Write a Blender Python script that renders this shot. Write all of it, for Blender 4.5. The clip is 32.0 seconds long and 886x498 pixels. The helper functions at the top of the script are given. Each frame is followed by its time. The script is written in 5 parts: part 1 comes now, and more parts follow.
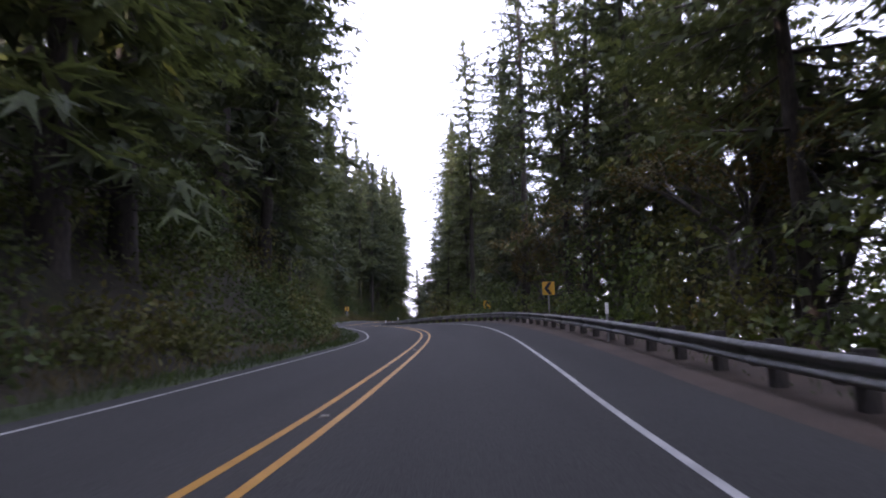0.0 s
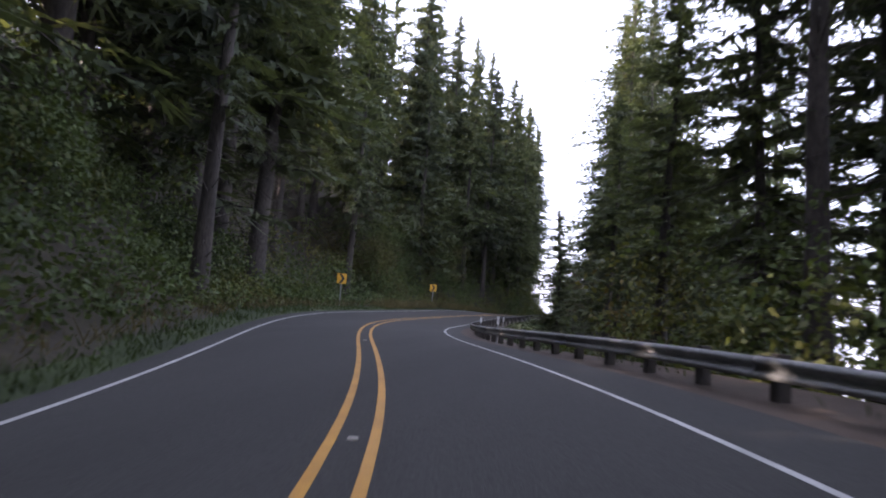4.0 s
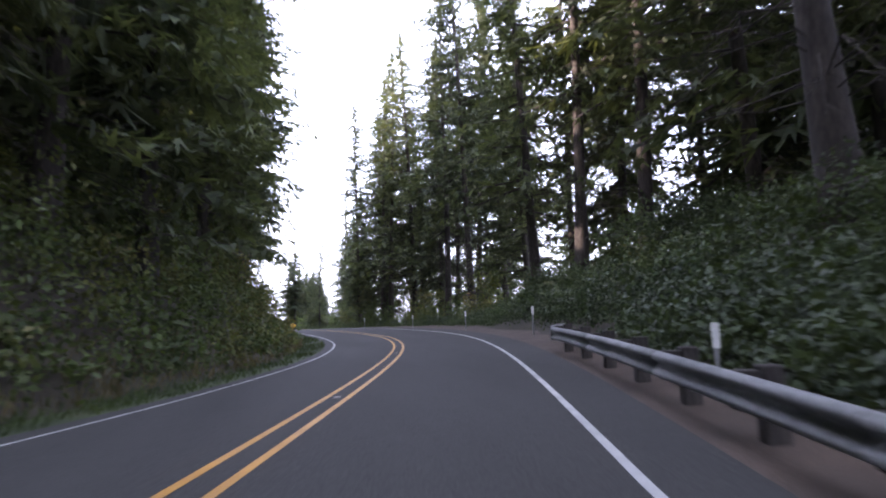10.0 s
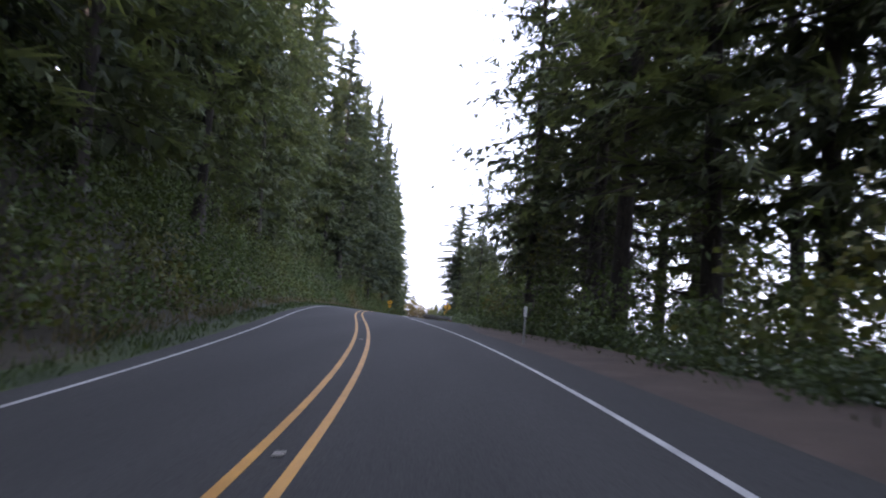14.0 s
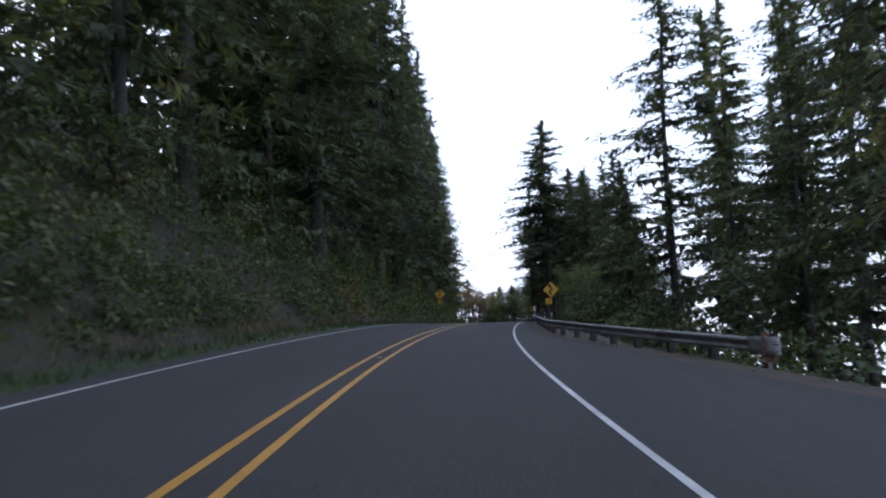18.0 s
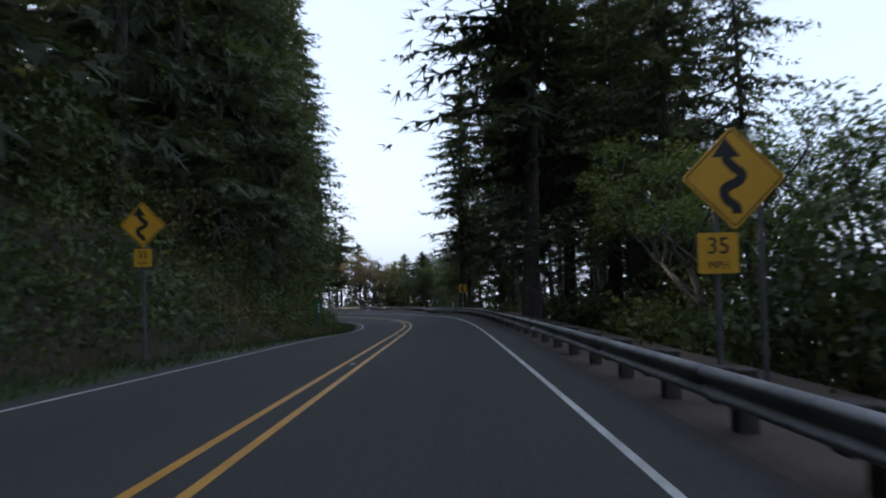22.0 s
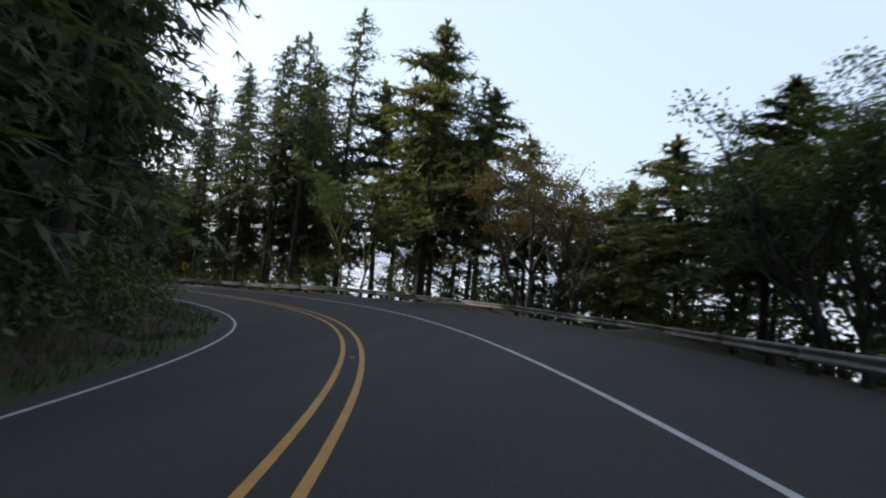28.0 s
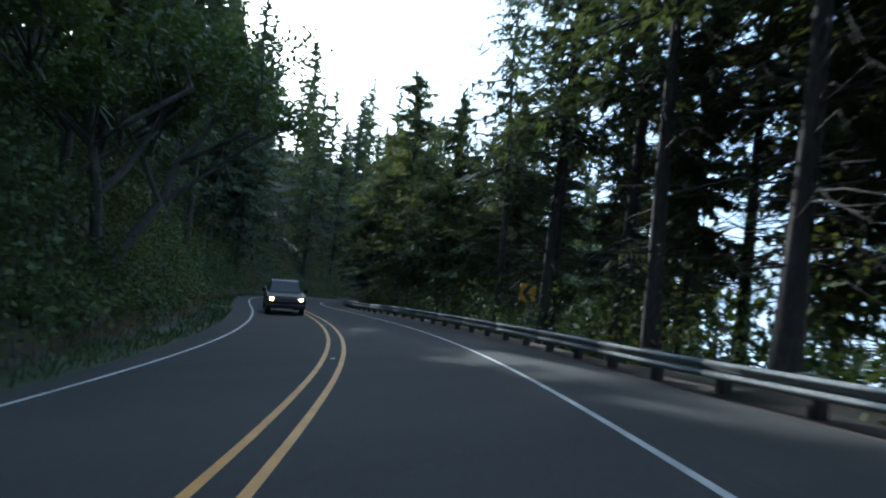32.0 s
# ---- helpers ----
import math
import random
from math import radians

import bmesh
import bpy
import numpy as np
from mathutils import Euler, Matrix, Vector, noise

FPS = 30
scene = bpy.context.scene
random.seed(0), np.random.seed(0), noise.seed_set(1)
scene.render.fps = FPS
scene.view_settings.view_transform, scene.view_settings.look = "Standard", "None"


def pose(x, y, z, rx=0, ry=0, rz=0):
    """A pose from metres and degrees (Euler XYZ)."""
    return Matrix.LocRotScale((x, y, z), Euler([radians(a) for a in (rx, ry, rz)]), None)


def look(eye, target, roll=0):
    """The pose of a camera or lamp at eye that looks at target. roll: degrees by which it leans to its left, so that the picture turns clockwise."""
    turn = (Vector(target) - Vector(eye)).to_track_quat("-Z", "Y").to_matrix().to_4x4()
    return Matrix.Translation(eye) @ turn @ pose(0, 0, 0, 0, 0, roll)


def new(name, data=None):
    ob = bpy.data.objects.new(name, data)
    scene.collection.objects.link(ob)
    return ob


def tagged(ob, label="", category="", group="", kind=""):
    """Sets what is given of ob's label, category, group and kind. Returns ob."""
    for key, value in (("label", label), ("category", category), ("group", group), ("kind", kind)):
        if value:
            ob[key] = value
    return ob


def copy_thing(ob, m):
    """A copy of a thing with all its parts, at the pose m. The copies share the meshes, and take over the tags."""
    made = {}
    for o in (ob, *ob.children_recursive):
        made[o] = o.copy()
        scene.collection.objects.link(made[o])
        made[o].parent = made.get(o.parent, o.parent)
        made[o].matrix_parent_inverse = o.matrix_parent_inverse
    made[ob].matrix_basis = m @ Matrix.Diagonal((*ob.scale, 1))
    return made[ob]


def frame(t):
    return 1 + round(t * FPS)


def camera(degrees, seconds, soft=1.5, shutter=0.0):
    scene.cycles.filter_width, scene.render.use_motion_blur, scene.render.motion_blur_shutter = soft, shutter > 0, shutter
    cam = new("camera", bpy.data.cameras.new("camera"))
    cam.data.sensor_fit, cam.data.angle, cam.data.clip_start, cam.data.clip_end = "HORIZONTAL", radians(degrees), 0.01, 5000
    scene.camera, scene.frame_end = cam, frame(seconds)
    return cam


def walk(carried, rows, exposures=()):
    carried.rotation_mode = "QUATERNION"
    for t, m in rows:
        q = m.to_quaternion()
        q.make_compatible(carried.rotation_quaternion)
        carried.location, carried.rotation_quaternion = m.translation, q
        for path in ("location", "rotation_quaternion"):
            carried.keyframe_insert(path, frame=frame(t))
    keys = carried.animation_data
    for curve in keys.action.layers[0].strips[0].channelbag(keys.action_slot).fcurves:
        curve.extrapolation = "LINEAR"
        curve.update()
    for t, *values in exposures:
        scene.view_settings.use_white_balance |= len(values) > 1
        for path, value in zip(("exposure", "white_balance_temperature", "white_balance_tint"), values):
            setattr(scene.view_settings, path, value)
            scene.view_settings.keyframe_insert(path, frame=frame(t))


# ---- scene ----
cam = camera(72.3, 32.0, soft=2.0, shutter=0.28)
# seconds, x, y, z, yaw, pitch, roll
PATH = [
    (0.0, 0.00, 0.00, 1.300, 0.00, 7.65, 1.19),
    (0.5, 0.09, 6.33, 1.582, -1.34, 6.93, -0.54),
    (1.0, 0.25, 12.66, 1.832, -1.30, 6.44, -1.76),
    (1.5, 0.36, 18.98, 2.052, -0.63, 6.46, -2.76),
    (2.0, 0.37, 25.31, 2.250, 0.86, 6.50, -3.66),
    (2.5, 0.15, 31.64, 2.431, 3.35, 6.14, -4.61),
    (3.0, -0.39, 37.94, 2.598, 6.55, 5.88, -5.55),
    (3.5, -1.28, 44.21, 2.756, 9.59, 5.88, -5.46),
    (4.0, -2.47, 50.42, 2.917, 12.13, 6.15, -4.59),
    (4.5, -3.93, 56.58, 3.078, 14.48, 6.32, -3.70),
    (5.0, -5.60, 62.74, 3.216, 15.83, 5.98, -2.24),
    (5.5, -7.36, 68.99, 3.307, 15.42, 5.08, -0.10),
    (6.0, -9.02, 75.38, 3.345, 13.57, 4.28, 2.02),
    (6.5, -10.43, 81.94, 3.354, 10.57, 4.26, 3.45),
    (7.0, -11.47, 88.63, 3.376, 7.12, 4.84, 4.30),
    (7.5, -12.07, 95.37, 3.457, 3.22, 5.58, 4.67),
    (8.0, -12.21, 102.13, 3.612, -0.78, 6.40, 5.02),
    (8.5, -11.88, 108.89, 3.834, -4.79, 6.89, 5.16),
    (9.0, -11.07, 115.61, 4.112, -8.81, 7.07, 5.17),
    (9.5, -9.85, 122.26, 4.416, -11.66, 7.54, 4.41),
    (10.0, -8.36, 128.86, 4.696, -13.48, 7.49, 1.88),
    (10.5, -6.72, 135.43, 4.937, -14.23, 5.83, -1.79),
    (11.0, -5.10, 142.00, 5.126, -13.12, 5.74, -3.64),
    (11.5, -3.68, 148.61, 5.264, -10.99, 5.73, -4.74),
    (12.0, -2.53, 155.28, 5.383, -8.34, 5.55, -5.17),
    (12.5, -1.73, 162.00, 5.501, -5.07, 5.42, -5.24),
    (13.0, -1.32, 168.76, 5.621, -1.79, 5.67, -5.13),
    (13.5, -1.29, 175.52, 5.751, 1.39, 5.80, -5.03),
    (14.0, -1.63, 182.28, 5.892, 4.30, 5.90, -4.62),
    (14.5, -2.29, 189.01, 6.039, 6.95, 5.87, -3.70),
    (15.0, -3.26, 195.71, 6.186, 9.51, 5.82, -2.79),
    (15.5, -4.48, 202.37, 6.325, 11.27, 5.82, -1.91),
    (16.0, -5.85, 208.92, 6.445, 12.21, 5.65, -1.06),
    (16.5, -7.22, 215.33, 6.535, 11.88, 5.27, -0.20),
    (17.0, -8.48, 221.62, 6.590, 10.85, 4.85, 0.68),
    (17.5, -9.60, 227.80, 6.612, 9.70, 4.59, 1.62),
    (18.0, -10.58, 233.92, 6.604, 8.67, 4.46, 2.60),
    (18.5, -11.44, 240.07, 6.567, 7.20, 4.21, 3.02),
    (19.0, -12.13, 246.24, 6.503, 5.62, 3.76, 3.44),
    (19.5, -12.65, 252.42, 6.413, 4.13, 3.61, 3.56),
    (20.0, -13.01, 258.62, 6.301, 2.74, 3.46, 3.87),
    (20.5, -13.23, 264.82, 6.171, 1.43, 3.41, 3.77),
    (21.0, -13.33, 271.02, 6.009, 0.58, 3.17, 3.13),
    (21.5, -13.36, 277.23, 5.807, 0.00, 2.45, 2.17),
    (22.0, -13.34, 283.43, 5.564, -0.25, 1.94, 1.48),
    (22.5, -13.30, 289.64, 5.281, -0.20, 1.84, 0.78),
    (23.0, -13.28, 295.84, 4.971, -0.09, 1.65, -0.43),
    (23.5, -13.28, 302.05, 4.646, 0.17, 1.46, -1.05),
    (24.0, -13.32, 308.25, 4.304, 0.80, 1.49, -1.90),
    (24.5, -13.47, 314.46, 3.947, 2.02, 1.15, -3.00),
    (25.0, -13.76, 320.66, 3.573, 3.49, 1.12, -4.71),
    (25.5, -14.21, 326.85, 3.180, 5.01, 0.88, -5.74),
    (26.0, -14.84, 333.00, 2.776, 6.82, 0.72, -6.18),
    (26.5, -15.69, 339.11, 2.369, 9.20, 0.73, -5.84),
    (27.0, -16.82, 345.13, 1.972, 12.11, 0.88, -5.32),
    (27.5, -18.26, 351.06, 1.598, 15.49, 1.18, -5.20),
    (28.0, -20.07, 356.87, 1.247, 19.10, 1.55, -5.46),
    (28.5, -22.24, 362.56, 0.923, 22.92, 1.60, -5.61),
    (29.0, -24.80, 368.08, 0.625, 27.04, 1.82, -5.83),
    (29.5, -27.78, 373.39, 0.342, 31.77, 2.28, -6.02),
    (30.0, -31.22, 378.41, 0.063, 37.20, 2.08, -6.57),
    (30.5, -35.12, 383.08, -0.214, 42.65, 1.78, -6.87),
    (31.0, -39.45, 387.35, -0.492, 48.07, 1.80, -6.32),
    (31.5, -44.15, 391.22, -0.769, 53.10, 2.27, -6.34),
    (32.0, -49.16, 394.67, -1.039, 57.92, 2.07, -6.04),
]
walk(cam, [(t, pose(x, y, z, 90 + p, r, w)) for t, x, y, z, w, p, r in PATH],
     [(0, 1.85, 6150, 37), (4.5, 1.85, 6100, 32), (7, 2.75, 5900, 31), (8, 3.15, 5850, 32), (9, 3.05, 5900, 32), (11, 2.05, 6100, 35), (15.5, 1.75, 5850, 26), (18, 0.95, 5700, 21), (20, 0.6, 5650, 18), (22, 0.5, 5800, 16), (23, 0.85, 5950, 20), (24, 0.95, 6100, 23), (25, 0.5, 6150, 21), (28, 0.25, 5950, 13), (30, 0.25, 5150, 6), (32, 0.65, 4700, 3)])

# ---- daylight: low morning sun from the hill side, hazy sky ----
SUN_AZ, SUN_EL = 86.0, 25.0          # degrees to the left of +y, degrees up
world = bpy.data.worlds.new("sky")
scene.world = world
world.use_nodes = True
wn = world.node_tree.nodes
sky = wn.new("ShaderNodeTexSky")
sky.sky_type, sky.sun_disc = "NISHITA", False
sky.sun_elevation, sky.sun_rotation = radians(SUN_EL), radians(-SUN_AZ)
sky.air_density, sky.dust_density, sky.ozone_density = 1.0, 4.0, 1.0
wn["Background"].inputs["Strength"].default_value = 0.15
haze = wn.new("ShaderNodeMix")
haze.data_type = "RGBA"
haze.inputs["Factor"].default_value = 0.5
haze.inputs["B"].default_value = (7.0, 7.85, 8.6, 1)
world.node_tree.links.new(sky.outputs[0], haze.inputs["A"])
world.node_tree.links.new(haze.outputs["Result"], wn["Background"].inputs["Color"])
sun = new("sun", bpy.data.lights.new("sun", "SUN"))
sun.data.energy, sun.data.angle, sun.data.color = 4.6, radians(0.6), (1.0, 0.86, 0.66)
sx, sy, sz = -math.sin(radians(SUN_AZ)) * math.cos(radians(SUN_EL)), math.cos(radians(SUN_AZ)) * math.cos(radians(SUN_EL)), math.sin(radians(SUN_EL))
sun.matrix_world = look((sx * 300, sy * 300, sz * 300), (0, 0, 0))


# ---- materials ----
def ramp(nt, fac, stops):
    r = nt.nodes.new("ShaderNodeValToRGB")
    els = r.color_ramp.elements
    while len(els) < len(stops):
        els.new(0.5)
    for e, (p, c) in zip(els, stops):
        e.position, e.color = p, (*c, 1)
    nt.links.new(fac, r.inputs[0])
    return r.outputs[0]


def noise_tex(nt, scale, detail=4, coords="Object", stretch=(1, 1, 1)):
    tc = nt.nodes.new("ShaderNodeTexCoord")
    mp = nt.nodes.new("ShaderNodeMapping")
    mp.inputs["Scale"].default_value = stretch
    n = nt.nodes.new("ShaderNodeTexNoise")
    n.inputs["Scale"].default_value, n.inputs["Detail"].default_value = scale, detail
    nt.links.new(tc.outputs[coords], mp.inputs[0])
    nt.links.new(mp.outputs[0], n.inputs["Vector"])
    return n.outputs["Fac"]


def mix(nt, kind, fac, a, b):
    m = nt.nodes.new("ShaderNodeMix")
    m.data_type, m.blend_type = "RGBA", kind
    for sock, v in ((m.inputs["Factor"], fac), (m.inputs["A"], a), (m.inputs["B"], b)):
        if isinstance(v, bpy.types.NodeSocket):
            nt.links.new(v, sock)
        elif isinstance(v, (int, float)):
            sock.default_value = v
        else:
            sock.default_value = (*v, 1)
    return m.outputs["Result"]


def material(name, stops, scale, rough=0.8, fine=0.0, fine_scale=40.0, bump=0.0, metal=0.0, spread=0.0, leaf=0.0, stretch=(1, 1, 1), spec=0.5):
    """Two scales of noise: a colour ramp on the broad one, light and dark grain on the fine one, a bump of the fine one.
    spread: how much objects and clumps differ in tone; leaf: light that passes through."""
    m = bpy.data.materials.new(name)
    m.use_nodes = True
    nt = m.node_tree
    b = nt.nodes["Principled BSDF"]
    col = ramp(nt, noise_tex(nt, scale, 5, stretch=stretch), stops)
    fn = noise_tex(nt, fine_scale, 3, stretch=stretch)
    if fine:
        col = mix(nt, "MULTIPLY", 1.0, col, ramp(nt, fn, [(0.3, (1 - fine,) * 3), (0.7, (1 + fine,) * 3)]))
    if spread:
        ob, geo = nt.nodes.new("ShaderNodeObjectInfo"), nt.nodes.new("ShaderNodeNewGeometry")
        for src in (ob.outputs["Random"], geo.outputs["Random Per Island"]):
            col = mix(nt, "MULTIPLY", 1.0, col, ramp(nt, src, [(0, (1 - spread, 1 - spread, 1 - 0.8 * spread)), (1, (1 + spread, 1 + 0.85 * spread, 1 + 0.3 * spread))]))
    nt.links.new(col, b.inputs["Base Color"])
    b.inputs["Roughness"].default_value, b.inputs["Metallic"].default_value = rough, metal
    b.inputs["Specular IOR Level"].default_value = spec
    if bump:
        bp = nt.nodes.new("ShaderNodeBump")
        bp.inputs["Strength"].default_value, bp.inputs["Distance"].default_value = bump, 0.02
        nt.links.new(fn, bp.inputs["Height"])
        nt.links.new(bp.outputs[0], b.inputs["Normal"])
    if leaf:
        tr = nt.nodes.new("ShaderNodeBsdfTranslucent")
        nt.links.new(mix(nt, "MULTIPLY", 1.0, col, (1.3, 1.25, 0.6)), tr.inputs["Color"])
        ms = nt.nodes.new("ShaderNodeMixShader")
        ms.inputs[0].default_value = leaf
        nt.links.new(b.outputs[0], ms.inputs[1])
        nt.links.new(tr.outputs[0], ms.inputs[2])
        nt.links.new(ms.outputs[0], nt.nodes["Material Output"].inputs["Surface"])
    return m


M_ASPHALT = material("asphalt", [(0.25, (0.0305, 0.0305, 0.0285)), (0.75, (0.0475, 0.0475, 0.0445))], 0.5, 0.92, 0.3, 90.0, 0.35, spec=0.3, stretch=(1, 0.12, 1))
M_WHITE = material("white_road_paint", [(0.3, (0.3, 0.3, 0.29)), (0.7, (0.5, 0.5, 0.48))], 2.0, 0.6, 0.15, 60.0, 0.2)
M_YELLOW = material("yellow_road_paint", [(0.3, (0.36, 0.17, 0.018)), (0.7, (0.5, 0.25, 0.03))], 2.0, 0.6, 0.18, 60.0, 0.2)
M_GRAVEL = material("gravel_shoulder", [(0.3, (0.045, 0.032, 0.023)), (0.7, (0.082, 0.058, 0.042))], 0.8, 0.95, 0.35, 45.0, 0.6)
M_SOIL = material("forest_soil", [(0.3, (0.024, 0.018, 0.01)), (0.55, (0.03, 0.025, 0.012)), (0.75, (0.022, 0.03, 0.01))], 0.3, 0.95, 0.4, 6.0, 0.5)
M_GRASS = material("grass", [(0.3, (0.028, 0.046, 0.014)), (0.6, (0.045, 0.072, 0.02)), (0.8, (0.085, 0.075, 0.032))], 0.5, 0.85, 0.3, 12.0, 0.3, spread=0.2, leaf=0.25)
M_BARK = material("spruce_bark", [(0.3, (0.03, 0.025, 0.02)), (0.7, (0.068, 0.057, 0.048))], 1.4, 0.95, 0.4, 14.0, 0.8, stretch=(1, 1, 0.25))
M_NEEDLE = material("spruce_needles", [(0.3, (0.058, 0.08, 0.05)), (0.7, (0.095, 0.12, 0.068))], 0.35, 0.8, 0.25, 5.0, 0.0, spread=0.28, leaf=0.35)
# lighter, warmer spruce needles for the bend: sunlight put into the colour
M_NEEDLE_LIT = material("lit_spruce_needles", [(0.3, (0.066, 0.088, 0.048)), (0.7, (0.112, 0.128, 0.062))], 0.35, 0.8, 0.25, 5.0, 0.0, spread=0.28, leaf=0.42)
# far paler than water: haze and sky glare are put into the base colour
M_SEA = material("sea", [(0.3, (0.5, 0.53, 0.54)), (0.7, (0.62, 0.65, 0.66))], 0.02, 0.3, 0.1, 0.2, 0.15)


# ---- helpers for parts ----
def mesh_of(name, verts, faces, mats, smooth=False):
    me = bpy.data.meshes.new(name)
    me.from_pydata([tuple(v) for v in verts], [], faces)
    for m in (mats if isinstance(mats, (list, tuple)) else [mats]):
        me.materials.append(m)
    if smooth:
        me.polygons.foreach_set("use_smooth", [True] * len(me.polygons))
    me.update()
    return me


def piece(name, verts, faces, mats, parent=None, label="", smooth=False):
    ob = new(name, mesh_of(name, verts, faces, mats, smooth))
    if parent is not None:
        ob.parent = parent
    return tagged(ob, label)


# ---- the line of the road, from the way the car drives along it ----


def along(t, col):
    """A column of PATH at t seconds, with smooth steps between rows."""
    i = min(max(int(t * 2), 0), len(PATH) - 2)
    u = t * 2 - i
    y = [PATH[min(max(i + k, 0), len(PATH) - 1)][col] for k in (-1, 0, 1, 2)]
    return y[1] + 0.5 * u * (y[2] - y[0] + u * (2 * y[0] - 5 * y[1] + 4 * y[2] - y[3] + u * (3 * (y[1] - y[2]) + y[3] - y[0])))


EYE, AHEAD = 1.3, 4.1
# seconds, and how far left of the eye the double line runs a little ahead
DRIFT = [(0, -1.58), (1, -1.33), (2, -1.15), (3, -0.73), (4, -0.54), (4.5, -0.78), (5.5, -1.85), (6.5, -2.4), (7, -2.55), (9, -2.25), (10, -1.94), (11, -1.69), (12, -1.41), (13, -1.15), (14, -1.15), (15, -1.25),
         (15.5, -1.3), (17.5, -1.7), (19, -1.9), (21.5, -1.95), (23, -1.9), (25, -1.63), (25.5, -1.5), (27.5, -1.04), (28, -0.91), (29, -0.83), (30, -0.82), (31, -1.15), (32, -1.38)]
line = []
for i in range(0, 317):
    t = i / 10
    x, y, w = along(t, 1), along(t, 2), radians(along(t, 4))
    lat = float(np.interp(t, [d[0] for d in DRIFT], [d[1] for d in DRIFT]))
    t2 = min(t + 0.32, 32.0)
    bank = radians(along(t2, 6))
    line.append((x - math.sin(w) * AHEAD + math.cos(w) * lat, y + math.cos(w) * AHEAD + math.sin(w) * lat, along(t2, 3) - EYE - lat * math.tan(bank), math.tan(bank)))
# on behind the start, and past the end: the left bend eases and turns right
hd = math.atan2(line[3][0] - line[0][0], line[3][1] - line[0][1])
front = [(line[0][0] - math.sin(hd) * d, line[0][1] - math.cos(hd) * d, line[0][2] + 0.004 * d, line[0][3]) for d in range(80, 0, -2)]
x, y, z, k = line[-1]
hd = math.atan2(x - line[-6][0], y - line[-6][1])
back = []
for d in range(2, 150, 2):
    hd += radians(-1.3 * min(1, max(0, (44 - d) / 22)) if d < 44 else 1.3 * min(1, (d - 44) / 20))
    x, y, z = x + math.sin(hd) * 2, y + math.cos(hd) * 2, z - 0.1
    back.append((x, y, z, k * max(0, 1 - d / 50)))
raw = np.array(front + line + back)
ker = np.ones(9) / 9
sm = np.stack([np.convolve(np.pad(raw[:, j], 4, mode="edge"), ker, "valid") for j in range(4)], 1)
sm[:4], sm[-4:] = raw[:4], raw[-4:]
cum = np.concatenate([[0], np.cumsum(np.hypot(*np.diff(sm[:, :2], axis=0).T))])
STEP = 1.0
SS = np.arange(0, cum[-1], STEP)
RX, RY, RZ, RK = [np.interp(SS, cum, sm[:, j]) for j in range(4)]
TX, TY = np.gradient(RX), np.gradient(RY)
ln = np.hypot(TX, TY)
TX, TY = TX / ln, TY / ln
S0 = float(cum[40])                  # station of the line's point at 0 s


def at(s, d, up=0.0):
    """The point at station s, d metres right of the double line, up above the road's plane."""
    i = s / STEP
    px, py, pz, k, tx, ty = [float(np.interp(i, np.arange(len(SS)), a)) for a in (RX, RY, RZ, RK, TX, TY)]
    drop, reach = [float(np.interp(i, np.arange(len(SS)), a)) for a in (FALL, REACH)]
    return Vector((px + ty * d, py - tx * d, pz - k * max(-9, min(9, d)) + up - drop * max(0, min(1, (d - 4.3) / max(reach, 0.5)))))


def facing(s):
    """The road's heading at s, degrees as a pose turns."""
    i = min(int(s / STEP), len(SS) - 1)
    return math.degrees(math.atan2(-TX[i], TY[i]))


def station(t):
    """The station that the car passes at t seconds."""
    return float(np.argmin(np.hypot(RX - along(t, 1), RY - along(t, 2)))) * STEP


def strip(name, d0, d1, up, mat, s0=0, s1=None, cols=1, step=1.0, **tags):
    """A ribbon along the road between two offsets (numbers or functions of the station)."""
    s1 = s1 if s1 is not None else SS[-1] - 1
    f0, f1 = [(d if callable(d) else (lambda s, d=d: d)) for d in (d0, d1)]
    n = max(2, int((s1 - s0) / step) + 1)
    vs, fs = [], []
    for i in range(n):
        s = s0 + (s1 - s0) * i / (n - 1)
        a, b = f0(s), f1(s)
        for j in range(cols + 1):
            vs.append(at(s, a + (b - a) * j / cols, up))
    c = cols + 1
    for i in range(n - 1):
        for j in range(cols):
            fs.append((i * c + j, i * c + j + 1, (i + 1) * c + j + 1, (i + 1) * c + j))
    ob = piece(name, vs, fs, mat)
    return tagged(ob, **tags)


def keyed(rows):
    """A function of the station from rows of (seconds at which the car passes, value)."""
    ss, vs = [station(t) if 0 <= t <= 32 else (S0 - AHEAD + t * 12.5 if t < 0 else station(32) + (t - 32) * 12.4) for t, _ in rows], [v for _, v in rows]
    return lambda s: float(np.interp(s, ss, vs))


rail_a = keyed([(-3, 5.7), (2, 5.6), (5, 5.4), (7, 5.1), (8.5, 4.75), (9.7, 4.4), (11, 4.4)])
rail_b = keyed([(19.1, 8.3), (19.55, 6.8), (20.3, 4.95), (21.5, 4.5), (24, 4.4), (25.7, 4.45), (27.4, 4.8), (28.0, 5.9), (28.8, 9.2), (29.3, 11.0), (30.0, 12.9), (30.5, 13.0), (31, 11.7), (31.6, 9.9), (32, 8.5), (32.6, 7.0), (33, 6.4), (34, 6.0), (36, 5.5)])
paved = keyed([(-3, 5.0), (5, 4.8), (8, 4.3), (10, 4.1), (11.5, 4.3), (15.8, 4.55), (16.8, 6.5), (18.6, 7.9), (19.55, 6.2), (20.3, 4.6), (21.5, 4.3), (27.4, 4.6), (28.0, 5.6), (28.8, 8.9), (29.3, 10.7), (30.0, 12.6), (30.5, 12.7), (31, 11.4), (31.6, 9.6), (32, 8.2), (32.6, 6.7), (33, 6.1), (34, 5.7), (36, 5.2)])
